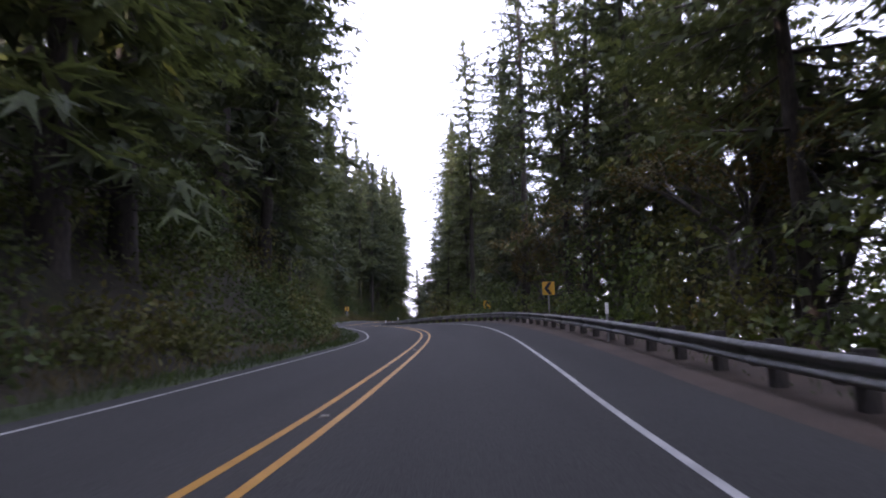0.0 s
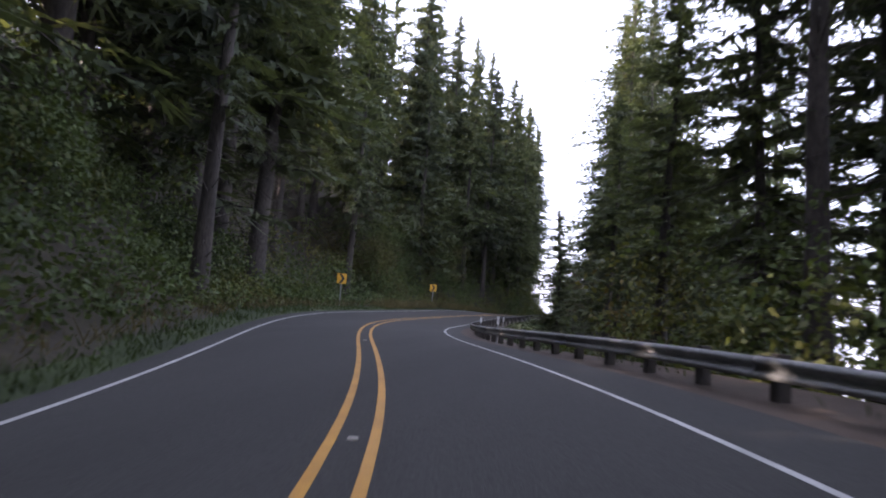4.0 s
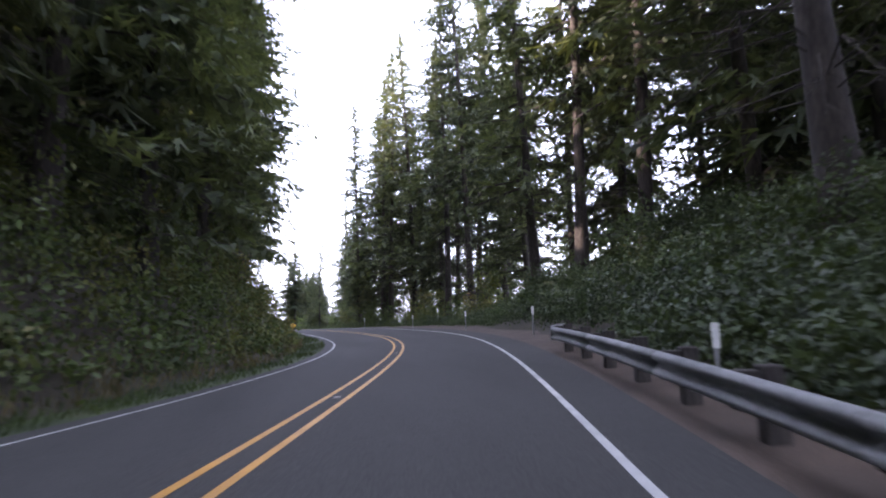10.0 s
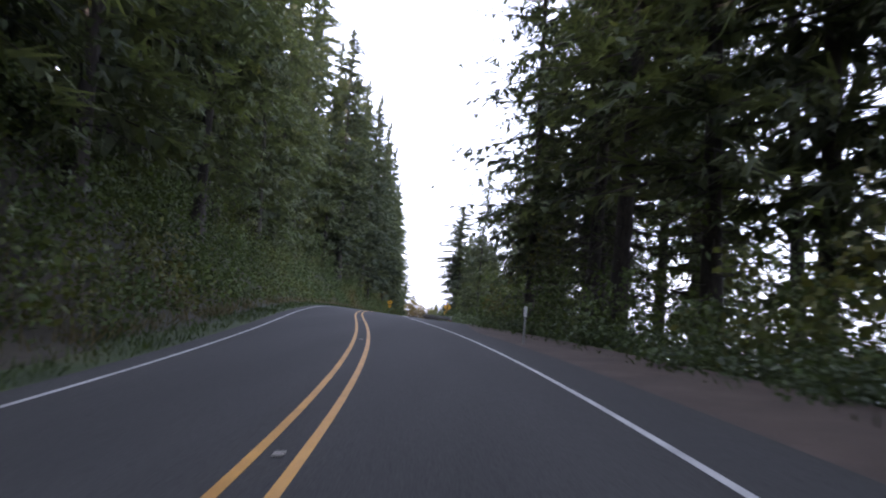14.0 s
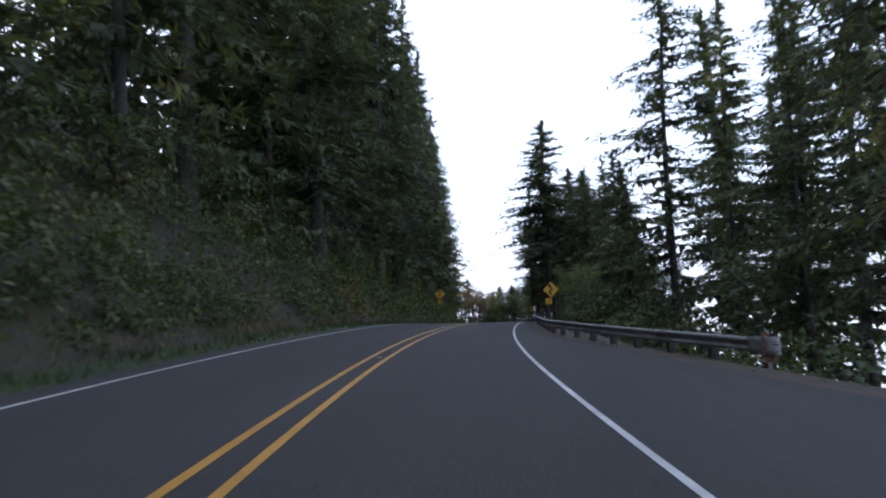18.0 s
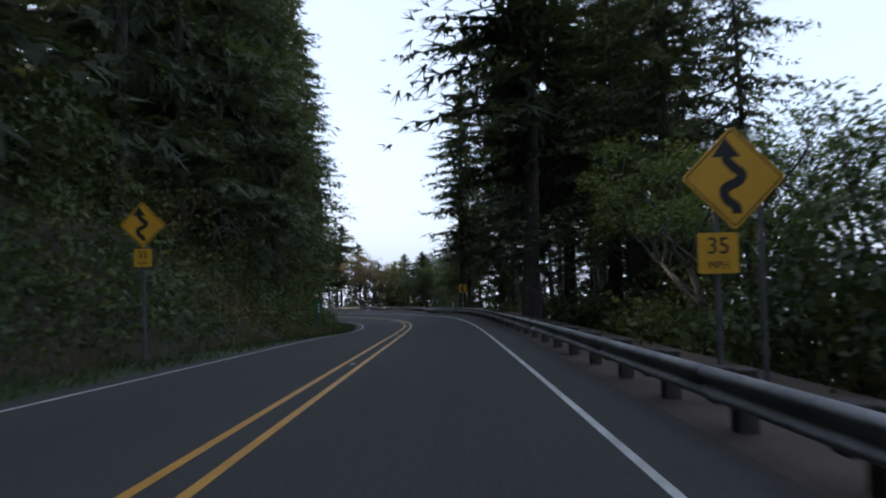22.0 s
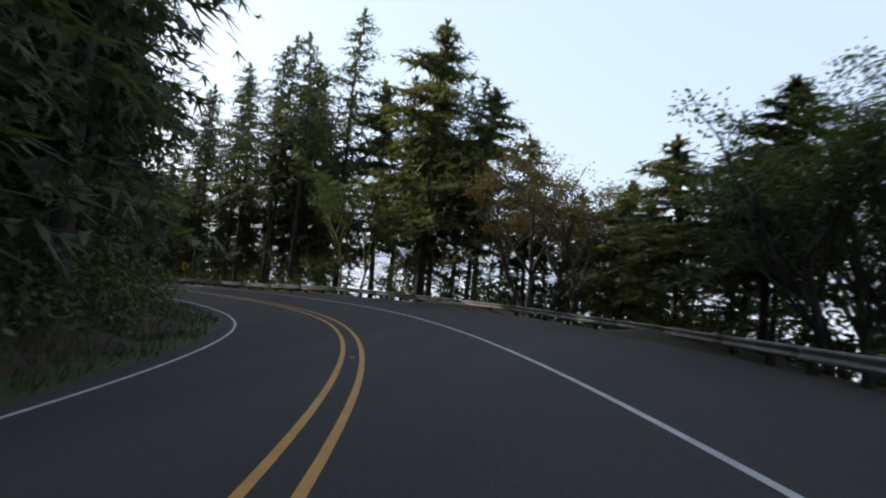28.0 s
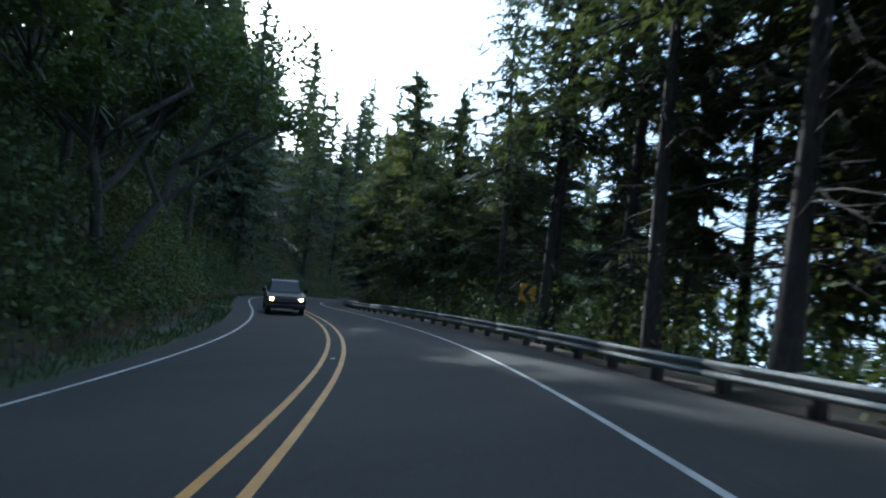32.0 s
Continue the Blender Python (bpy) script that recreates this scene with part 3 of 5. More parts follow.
def plant(protos, k, x, y, scale=1.0, turn=None, label="", wide=1.0):
    ob = protos[k % len(protos)]
    m = Matrix.Translation((x, y, gz(x, y) - 0.1)) @ pose(0, 0, 0, rng.uniform(-2, 2), rng.uniform(-2, 2), rng.uniform(0, 360) if turn is None else turn) @ Matrix.Diagonal((scale * wide, scale * wide, scale * rng.uniform(0.97, 1.05), 1))
    if ob in used:
        ob = copy_thing(ob, m @ Matrix.Diagonal((1 / ob.scale[0], 1 / ob.scale[1], 1 / ob.scale[2], 1)))
    else:
        used.add(ob)
        ob.matrix_basis = m
    return tagged(ob, label)


taken = []


def free(x, y, gap):
    if all((x - a) ** 2 + (y - b) ** 2 > gap * gap for a, b in taken):
        taken.append((x, y))
        return True
    return False


def row(protos, s0, s1, d0, d1, count, gap, smin=0.85, smax=1.15, wide=1.0):
    """Trees scattered along a stretch of the road, between two offsets."""
    lot = random.Random(int(s0 * 7 + s1 * 3 + d0 * 11 + count))
    for k in range(count):
        s, d = lot.uniform(s0, s1), lot.uniform(d0, d1)
        p = at(s, d + (float(np.interp(s, SS, WIDE)) if d > 0 and s > ST[27] else 0.0))
        i = np.argmin((RX - p.x) ** 2 + (RY - p.y) ** 2)
        if math.hypot(RX[i] - p.x, RY[i] - p.y) < min(abs(d0), abs(d1)) - 0.5:
            continue
        if free(p.x, p.y, gap):
            plant(protos, lot.randrange(len(protos)), p.x, p.y, lot.uniform(smin, smax), lot.uniform(0, 360), wide=wide * lot.uniform(0.9, 1.15))


E_ = SS[-1]
ST = {t: station(t) for t in range(33)}
def plant_to(protos, k, x, y, top, heights, label="", wide=1.0):
    """A tree whose tip reaches the height top."""
    taken.append((x, y))
    return plant(protos, k, x, y, (top - gz(x, y)) / heights[k], label=label, wide=wide)


for q, d in ((-9, 7.5), (-6, 7.5), (-3, 7.5), (0, 7.2), (-6, 10), (-2, 10)):
    i_ = float(np.argmin((RX + 69.8) ** 2 + (RY - 412.1) ** 2))
    p = at(i_ + q, d)
    taken.append((p.x, p.y))
TALL, MID = [38, 34, 41, 30, 36, 36], [19, 16, 22]
# single trees that stand out
plant_to(SPRUCES, 5, -9.0, 312.8, 29.5, TALL, "tall pointed spruce standing free beyond the curve sign", 1.55)
plant_to(SPRUCES, 5, -3.5, 317.5, 22.5, TALL, wide=1.6)
plant_to(SPRUCES, 1, -0.8, 316.0, 20.0, TALL, wide=1.6)
plant_to(SPRUCES, 5, -5.6, 320.0, 24.0, TALL, wide=1.6)
plant_to(SPRUCES, 0, -3.8, 307.6, 20.5, TALL, "broad dark spruce standing beyond the alders", 1.35)
plant_to(SPRUCES, 0, -8.4, 314.3, 26.0, TALL, wide=1.2)
plant_to(LACY, 0, -5.6, 309.8, 21.0, [38, 35, 41, 40, 40], wide=1.4)
plant_to(LACY, 2, -6.3, 316.0, 19.0, [38, 35, 41, 40, 40], wide=1.4)
plant_to(SPRUCES, 1, 8.5, 296.0, 34.0, TALL, wide=1.4)
plant_to(SPRUCES, 4, -11.2, 343.8, 25.0, TALL, wide=1.5)
plant_to(SPRUCES, 1, -7.6, 340.5, 25.0, TALL, wide=1.3)
plant_to(SPRUCES, 4, -10.2, 349.8, 19.0, TALL, wide=1.5)
plant_to(SPRUCES, 4, -7.0, 335.0, 27.0, TALL, wide=1.2)
plant_to(SPRUCES, 2, -26.1, 110.8, 42.0, TALL, "large spruce with a bare pale trunk at the road's edge")
plant_to(SPRUCES, 2, -31.4, 104.2, 44.0, TALL, "large spruce with a bare trunk beside the chevron sign")
plant_to(SPRUCES, 4, -17.8, 73.0, 38.0, TALL, "leaning spruce with a bare trunk on the bank")
plant_to(SPRUCES, 4, -27.8, 119.8, 40.0, TALL)
plant_to(SPRUCES, 4, -18.3, 134.6, 40.0, TALL)
plant_to(SPRUCES, 2, -16.2, 140.8, 41.0, TALL)
plant_to(SPRUCES, 0, 12.2, 163.5, 40.0, TALL, "large spruce with a thick trunk behind the mound")
plant_to(SPRUCES, 2, 13.5, 190.0, 40.0, TALL)
plant_to(SPRUCES, 0, 9.6, 203.7, 41.0, TALL)
plant_to(LACY, 2, 1.5, 256.0, 33.0, [38, 35, 41, 40, 40], "big branching spruce beside the wide shoulder")
plant_to(ALDERS, 1, -26.9, 395.0, 11.0, [13, 11, 9], "half-bare golden brown alder among the spruces")
plant_to(ALDERS, 1, -23.8, 393.0, 10.0, [13, 11, 9], "half-bare golden brown alder among the spruces")
plant_to(LACY, 0, 4.5, 262.0, 32.0, [38, 35, 41, 40, 40])
plant_to(LACY, 1, 2.4, 265.5, 22.0, [38, 35, 41, 40, 40], wide=1.3)
plant_to(YOUNG, 2, -36.5, 399.3, 19.0, MID, "broad dark spruce rising above its neighbours on the bend", 1.35)
plant_to(YOUNG, 0, -32.4, 400.0, 15.0, MID, wide=1.3)
plant_to(YOUNG, 2, -45.0, 409.0, 17.0, MID, wide=1.25)
plant_to(YOUNG, 2, -56.8, 414.9, 21.5, MID, wide=1.2)
plant_to(YOUNG, 0, -53.0, 413.5, 16.0, MID, wide=1.2)
plant_to(YOUNG, 0, -19.0, 387.0, 8.6, MID, wide=1.5)
plant_to(YOUNG, 2, -16.2, 386.0, 7.6, MID, wide=1.6)
plant_to(YOUNG, 1, -21.5, 389.5, 6.5, MID, wide=1.5)
plant_to(YOUNG, 0, -10.8, 364.0, 10.0, MID, wide=1.4)
plant_to(YOUNG, 2, -9.3, 359.0, 12.0, MID, wide=1.3)
plant_to(YOUNG, 2, -8.8, 354.0, 14.0, MID, wide=1.3)
plant_to(YOUNG, 1, -38.7, 404.5, 14.0, MID)
plant_to(YOUNG, 1, -83.5, 416.0, 10.0, MID)
for t, d, k, top in ((28.55, -7.9, 3, 27), (28.95, -7.8, 3, 28), (29.45, -7.8, 1, 27), (29.0, -9.6, 3, 27), (29.9, -8.6, 1, 27), (30.6, -8.8, 3, 25), (31.3, -9.0, 1, 27), (32.0, -9.4, 3, 26)):
    p = at(station(t), d)
    plant_to(SPRUCES, k, p.x, p.y, top, TALL)
p = at(ST[32] + 24, -8.4)
plant(ALDERS, 2, p.x, p.y, 1.35, label="large broad-leaved tree leaning out over the road")
taken.append((p.x, p.y))
# close stand of trunks behind the rail at the end of the bend
for q, d, k, top in ((7.5, 9.4, 2, 21), (9.5, 11.6, 0, 18), (11, 8.6, 0, 20), (13.5, 10.6, 2, 23), (15.5, 8.4, 2, 20), (17, 12.2, 0, 17), (19, 9.2, 0, 19), (21.5, 11, 2, 21), (23.5, 8.6, 0, 18), (26, 10.2, 2, 19), (29, 8.8, 0, 15), (8.5, 12.8, 1, 9), (12.4, 12.7, 1, 10), (14.6, 13.2, 1, 8), (18.2, 11, 1, 9), (22, 13.2, 1, 9), (25, 12.7, 1, 8), (28, 11.2, 1, 8)):
    p = at(ST[32] + q, d)
    if top > 12:
        plant_to(BEND, k // 2, p.x, p.y, top, [22, 24])
    else:
        plant_to(YOUNG, k, p.x, p.y, top, MID, wide=0.8)
for x, y, sc in ((-44.3, 402.2, 0.95), (-42.5, 402.2, 1.0), (-37.3, 399.3, 0.6)):
    taken.append((x, y))
    plant(MOSSY, 0, x, y, sc)
for x, y, sc in ((-2.4, 109.0, 0.95), (-1.2, 118.5, 1.05), (0.8, 113.0, 1.1)):
    taken.append((x, y))
    plant(TWIGGY, 0, x, y, sc)
# full-crowned spruces that close the seaward side
for t, q, d, k, top in ((2, 16, 15.0, 0, 26), (2, 22, 16.5, 0, 27), (3, 14, 15.6, 0, 24), (3, 19, 16.5, 0, 25)):
    p = at(ST[t] + q, d)
    plant_to(SPRUCES, k, p.x, p.y, top, TALL)
# hill side
LOW = [SPRUCES[k] for k in (0, 1, 3, 1)]     # branched nearly to the ground
row(LOW, 15, ST[4], -13, -9.2, 84, 3.4, 0.98, 1.15, wide=1.12)
row(SPRUCES, ST[4], ST[7] + 2, -13, -9.0, 50, 3.3, 0.95, 1.12, wide=1.3)
row(SPRUCES[2::2], ST[7] + 2, ST[9] + 5, -21, -13.5, 26, 4.2, 0.95, 1.12)
row(LOW, ST[9] + 5, ST[18] + 6, -14, -9.3, 110, 3.5, 0.95, 1.12)
row(SPRUCES, ST[18] + 6, ST[21], -14, -10.2, 34, 3.7, 0.95, 1.12)
row(LOW, ST[21], ST[27], -14, -9.3, 80, 3.5, 0.95, 1.12)
row(SPRUCES[1:4:2], ST[27] + 8, ST[29] + 6, -10.5, -8.6, 26, 3.2, 0.95, 1.1, wide=1.15)
row(LOW, ST[27], ST[32] + 8, -14, -8.8, 70, 3.0, 0.72, 0.95, wide=1.1)
row(SPRUCES, ST[32] + 8, E_ - 15, -14, -8.8, 50, 3.8, 0.72, 0.95)
# seaward side
row(LACY[:4], 25, ST[4] + 4, 9.8, 18, 70, 3.2, 0.85, 1.08)
row(SPRUCES[:2], 25, ST[3] + 4, 12.5, 20, 34, 3.0, 0.7, 0.95)
row(SPRUCES[:2], ST[10] + 6, ST[12], 14.5, 20, 10, 3.6, 0.8, 1.0)
row(LOW, ST[11] + 2, ST[12] + 8, 19.5, 27, 22, 3.2, 0.8, 1.0, wide=1.2)
row(LOW, ST[4] + 5, ST[5] + 6, 11.5, 17, 16, 3.0, 0.6, 0.85)
row(LACY[:4], ST[4] + 6, ST[5] + 3, 10.3, 17, 20, 3.2, 0.7, 0.9, wide=1.15)
row(SPRUCES, ST[5] + 4, ST[7] + 4, 10.5, 18, 30, 3.6, 0.3, 0.42, wide=1.5)
row(SPRUCES, ST[7] + 4, ST[8] + 7, 10.8, 19, 18, 3.8, 0.42, 0.5, wide=1.4)
row(LACY[:4], ST[8] + 7, ST[13], 10.2, 19, 62, 3.3, 0.9, 1.12, wide=1.1)
row(LACY[2:], ST[13], ST[14] + 8, 10.2, 18, 16, 4.0, 0.9, 1.1)
row(LACY[:4], ST[14] + 8, ST[17] + 2, 10.2, 19, 40, 3.3, 0.9, 1.12, wide=1.1)
row(LOW, ST[15] + 8, ST[17] + 6, 13.5, 19, 16, 3.4, 0.6, 0.9)
row(LACY[:2], ST[19] + 2, ST[20] + 8, 11.5, 17, 9, 3.6, 0.5, 0.75, wide=1.15)
row(LOW, ST[20] + 8, ST[22] + 3, 18.5, 24, 14, 3.8, 0.7, 0.9)
row(LOW, ST[21] + 4, ST[22] + 6, 10.8, 13.5, 14, 2.6, 0.36, 0.46, wide=1.3)
row(LACY[3:], ST[23] + 9, ST[24] + 6, 9.4, 14, 30, 2.5, 0.42, 0.52, wide=1.1)
row(LACY[3:], ST[24] + 6, ST[26] + 2, 9.2, 15, 44, 2.4, 0.48, 0.62)
row(LOW, ST[25] + 4, ST[26] + 10, 12.5, 19, 26, 2.8, 0.4, 0.55, wide=1.2)
row(LACY, ST[26] + 2, ST[28] - 8, 9.4, 15, 28, 2.8, 0.5, 0.7)
row(YOUNG, ST[28] + 12, ST[30] + 2, 8.2, 13, 60, 2.8, 0.34, 0.48, wide=1.6)
row(YOUNG, ST[30] + 2, ST[31] + 2, 8.2, 13, 60, 2.6, 0.48, 0.62, wide=1.2)
row(BEND, ST[31] + 2, ST[32] - 4, 8.4, 13, 36, 2.5, 0.72, 0.95)
row(BEND, ST[32] - 4, ST[32] + 8, 9.0, 13, 20, 3.1, 0.9, 1.15)
row(YOUNG, ST[32] + 26, E_ - 40, 8.2, 14, 70, 2.8, 0.8, 1.05, wide=1.15)
for q, d, sc in ((ST[1] + 8, 12.4, 1.15), (ST[2] + 12, 12.8, 1.25), (ST[3] + 10, 13.6, 1.2), (ST[4] + 2, 12.8, 1.15), (ST[10] + 4, 15.0, 1.5)):
    p = at(q, d)
    taken.append((p.x, p.y))
    plant(ALDERS, 1, p.x, p.y, sc)
plant_to(LACY, 0, 12.8, 182.0, 38.0, [38, 35, 41, 40, 40], wide=1.2)
# broad-leaved trees at the foot of the bank and by the rail
row(ALDERS[2:], 30, ST[6], -9.3, -7.9, 7, 6, 0.6, 0.95)
row(ALDERS[2:], ST[10], ST[26], -9.3, -7.9, 20, 6, 0.6, 0.95)
row(ALDERS[1:2], ST[28] + 20, ST[30] + 4, 7.6, 9.4, 16, 3.0, 0.65, 0.9)
row(ALDERS[:1], ST[28] + 8, ST[28] + 16, 7.6, 10.5, 14, 2.0, 0.55, 0.72)
row(ALDERS[:1], ST[31] + 2, ST[32] + 20, 8.0, 9.6, 5, 5, 0.7, 0.95)
for x, y, top in ((-11.2, 386.0, 12.0), (-8.5, 380.5, 13.0), (-12.5, 369.0, 10.5), (-14.3, 373.5, 8.5)):
    plant_to(ALDERS, 0, x, y, top, [13, 11, 9], "tall alder with loose green leaves beyond the rail", 0.65)
for q, d, sc in ((13, 13.0, 0.8), (18, 10.8, 0.72), (21, 14.5, 0.85), (25, 11.5, 0.75)):
    p = at(ST[22] + q, d)
    taken.append((p.x, p.y))
    plant(ALDERS, 0, p.x, p.y, sc)


def wood(name, spots, label):
    """Far trees joined: crowns in one mesh, stems in another."""
    for which, mat, nm in ((1, M_NEEDLE, name), (0, M_BARK, name + "_stems")):
        co, fc, base = [], [], 0
        for k, x, y, sc, turn in spots:
            vs, fs = FAR[k][which]
            a = np.array([tuple(v) for v in vs])
            c_, s_ = math.cos(turn), math.sin(turn)
            a = np.stack([a[:, 0] * c_ - a[:, 1] * s_, a[:, 0] * s_ + a[:, 1] * c_, a[:, 2]], 1) * (sc * np.array([1.25, 1.25, 1.0])) + [x, y, gz(x, y) - 0.1]
            f = np.array([q if len(q) == 3 else q[:3] for q in fs] + ([] if which else [(q[0], q[2], q[3]) for q in fs if len(q) == 4]), np.int32)
            co.append(a), fc.append(f + base)
            base += len(a)
        co, fc = np.concatenate(co), np.concatenate(fc)
        me = bpy.data.meshes.new(nm)
        me.vertices.add(len(co))
        me.vertices.foreach_set("co", co.astype(np.float32).ravel())
        me.loops.add(fc.size)
        me.loops.foreach_set("vertex_index", fc.ravel())
        me.polygons.add(len(fc))
        me.polygons.foreach_set("loop_start", np.arange(0, fc.size, 3, dtype=np.int32))
        me.materials.append(mat)
        me.update(calc_edges=True)
        tagged(new(nm, me), label, "wood", kind="stuff")


def far_spots(n, x0, x1, y0, y1, gap, off):
    out = []
    for k in range(n):
        x, y = rng.uniform(x0, x1), rng.uniform(y0, y1)
        if np.min(np.hypot(RX - x, RY - y)) > off and free(x, y, gap):
            out.append((rng.randrange(2), x, y, rng.uniform(0.7, 1.1), rng.uniform(0, 6.28)))
    return out


def spots(n, s0, s1, d0, d1, gap, a, b, k0=0):
    out = []
    for k in range(n):
        q, d = rng.uniform(s0, s1), rng.uniform(d0, d1)
        p = at(q, d + (float(np.interp(q, SS, WIDE)) if d > 0 and q > ST[27] else 0.0))
        if np.min(np.hypot(RX - p.x, RY - p.y)) > min(abs(d0), abs(d1)) - 1 and free(p.x, p.y, gap):
            out.append((k0 + rng.randrange(2), p.x, p.y, rng.uniform(a, b), rng.uniform(0, 6.28)))
    return out


wood("hillside_wood", spots(130, 10, E_ - 10, -22, -14.5, 3.8, 0.85, 1.1) + spots(200, 10, E_ - 10, -46, -18, 5.4, 0.85, 1.15) + far_spots(150, -248, -95, 370, 540, 5.5, 14), "dense dark spruce wood up the hillside")
wood("slope_wood", spots(80, 25, ST[4] - 4, 15, 30, 3.8, 0.5, 0.9) + spots(60, ST[4] - 4, ST[7] + 4, 14.5, 26, 3.8, 0.28, 0.42) + spots(30, ST[7] + 4, ST[8] + 7, 14.5, 26, 4.2, 0.36, 0.5) + spots(14, ST[8] + 7, ST[9], 14.5, 30, 4.2, 0.6, 1.0) + spots(14, ST[9], ST[16], 20, 32, 5.0, 0.5, 0.85) + spots(24, 25, ST[4] - 8, 14, 20, 3.4, 0.7, 0.95) + spots(10, ST[7] + 4, ST[11], 16, 26, 4.4, 0.7, 1.0) + spots(14, ST[24], ST[28], 15, 21, 3.4, 0.25, 0.4) + spots(40, ST[29], E_ - 20, 14, 22, 3.4, 0.2, 0.36), "spruce wood down the slope towards the sea")
wood("slope_saplings", spots(80, 30, ST[5], 10.5, 16, 2.2, 0.14, 0.24) + spots(50, ST[23], ST[27] + 4, 10.2, 16, 2.2, 0.12, 0.2) + spots(60, ST[29] + 6, ST[32] + 24, 9.6, 13, 1.9, 0.13, 0.22) + spots(46, ST[30] + 6, ST[32] - 2, 9.6, 12.5, 1.5, 0.1, 0.17) + spots(56, ST[29] + 6, ST[32] + 30, 12, 18, 2.2, 0.2, 0.32), "short spruces and saplings filling the slope under the crowns")
wood("hilltop_wood", spots(400, 5, E_ - 5, -140, -44, 6.5, 0.8, 1.2, 2), "spruce wood over the top of the hill")
wood("shore_wood", spots(220, 5, E_ - 5, 30, 90, 6.0, 0.3, 0.6, 2), "low wind-bent trees on the slope down to the shore")


# ---- undergrowth ----
def leaf_sheet(name, pts, ways, sides, lens, wids, mat, sag=0.0):
    """Many pointed leaves in one mesh: four corners each."""
    n = len(pts)
    v = np.empty((n, 4, 3), np.float32)
    mid = pts + ways * (lens * 0.45)[:, None]
    v[:, 0], v[:, 2] = pts, pts + ways * lens[:, None]
    v[:, 1], v[:, 3] = mid + sides * wids[:, None], mid - sides * wids[:, None]
    v[:, 2, 2] -= sag * lens
    me = bpy.data.meshes.new(name)
    me.vertices.add(n * 4)
    me.vertices.foreach_set("co", v.ravel())
    me.loops.add(n * 4)
    me.loops.foreach_set("vertex_index", np.arange(n * 4, dtype=np.int32))
    me.polygons.add(n)
    me.polygons.foreach_set("loop_start", np.arange(0, n * 4, 4, dtype=np.int32))
    me.materials.append(mat)
    me.update(calc_edges=True)
    me.validate()
    return new(name, me)


G = np.random.default_rng(5)


def unit(a):
    return a / np.maximum(np.linalg.norm(a, axis=1, keepdims=True), 1e-6)


def clumps(n, s0, s1, d0, d1, r0, r1, sink=0.3, lift=0.0):
    """Centres and radii of leafy mounds over the ground between two offsets."""
    s, d = G.uniform(s0, s1, n), G.uniform(d0, d1, n)
    if d0 > 0:
        d = d + np.interp(s, SS, WIDE)
    i = np.arange(len(SS))
    px, py, tx, ty = [np.interp(s / STEP, i, a) for a in (RX, RY, TX, TY)]
    x, y = px + ty * d, py - tx * d
    r = G.uniform(r0, r1, n)
    if d0 < 0:                        # needle floor round the big trunk
        keep = np.hypot(x + 24.6, y - 109.0) > 2.6
        x, y, r, d = x[keep], y[keep], r[keep], d[keep]
        n = len(r)
    return np.stack([x, y, ground(x, y) + r * sink + lift * G.random(n) ** 2 * np.clip(np.abs(d) - 6.5, 0, 3) / 3], 1), r


def brush(name, centres, radii, per, size, mat, label, category, slim=0.3):
    k = np.repeat(np.arange(len(radii)), per)
    out = unit(G.normal(size=(len(k), 3)) + [0, 0, 0.35])
    pts = centres[k] + out * (radii[k] * G.uniform(0.6, 1.05, len(k)) * (1 + 0.25 * np.sin(out[:, 0] * 5 + k)))[:, None] * [1, 1, 0.85]
    ways = unit(out * 0.6 + G.normal(size=(len(k), 3)) * 0.7 + [0, 0, -0.15])
    sides = unit(np.cross(ways, out + G.normal(size=(len(k), 3)) * 0.5))
    ln_ = size * G.uniform(0.6, 1.4, len(k))
    return tagged(leaf_sheet(name, pts, ways, sides, ln_, ln_ * slim, mat, 0.15), label, category, kind="stuff")


M_BRUSH = material("bramble_leaves", [(0.25, (0.04, 0.062, 0.022)), (0.5, (0.06, 0.092, 0.03)), (0.64, (0.1, 0.105, 0.035)), (0.78, (0.12, 0.075, 0.035))], 0.16, 0.7, 0.2, 3.0, 0.0, spread=0.28, leaf=0.3)
M_SALAL = material("salal_leaves", [(0.3, (0.042, 0.068, 0.028)), (0.7, (0.07, 0.105, 0.042))], 0.3, 0.55, 0.2, 3.0, 0.0, spread=0.25, leaf=0.3)
M_FERN = material("fern_fronds", [(0.3, (0.045, 0.085, 0.022)), (0.6, (0.07, 0.12, 0.03)), (0.8, (0.15, 0.1, 0.04))], 0.5, 0.7, 0.2, 6.0, 0.0, spread=0.25, leaf=0.3)
M_DRY = material("dry_grass", [(0.3, (0.07, 0.068, 0.032)), (0.7, (0.17, 0.14, 0.075))], 0.4, 0.85, 0.2, 9.0, 0.0, spread=0.25, leaf=0.3)

c, r = clumps(2900, 20, E_ - 30, -12.5, -6.4, 0.55, 1.5, lift=4.0)
brush("bank_brush", c, r, 76, 0.21, M_BRUSH, "dense brambles and shrubs over the cut bank", "undergrowth")
c, r = clumps(560, 20, E_ - 30, -20, -11.5, 0.9, 2.3, lift=3.0)
brush("hill_brush", c, r, 90, 0.36, M_BRUSH, "tall shrubs under the trees on the hillside", "undergrowth")
c, r = clumps(750, 25, E_ - 30, 8.4, 13, 0.45, 1.25)
brush("slope_brush", c, r, 70, 0.2, M_BRUSH, "low brush behind the rail on the seaward slope", "undergrowth")
c, r = clumps(700, ST[9] + 4, ST[14], 7.0, 11.5, 0.45, 0.95)
brush("mound_brush", c, r, 90, 0.14, M_SALAL, "green salal over the mound's face", "undergrowth")
c, r = clumps(330, ST[11], ST[19], 6.8, 11, 0.5, 1.2)
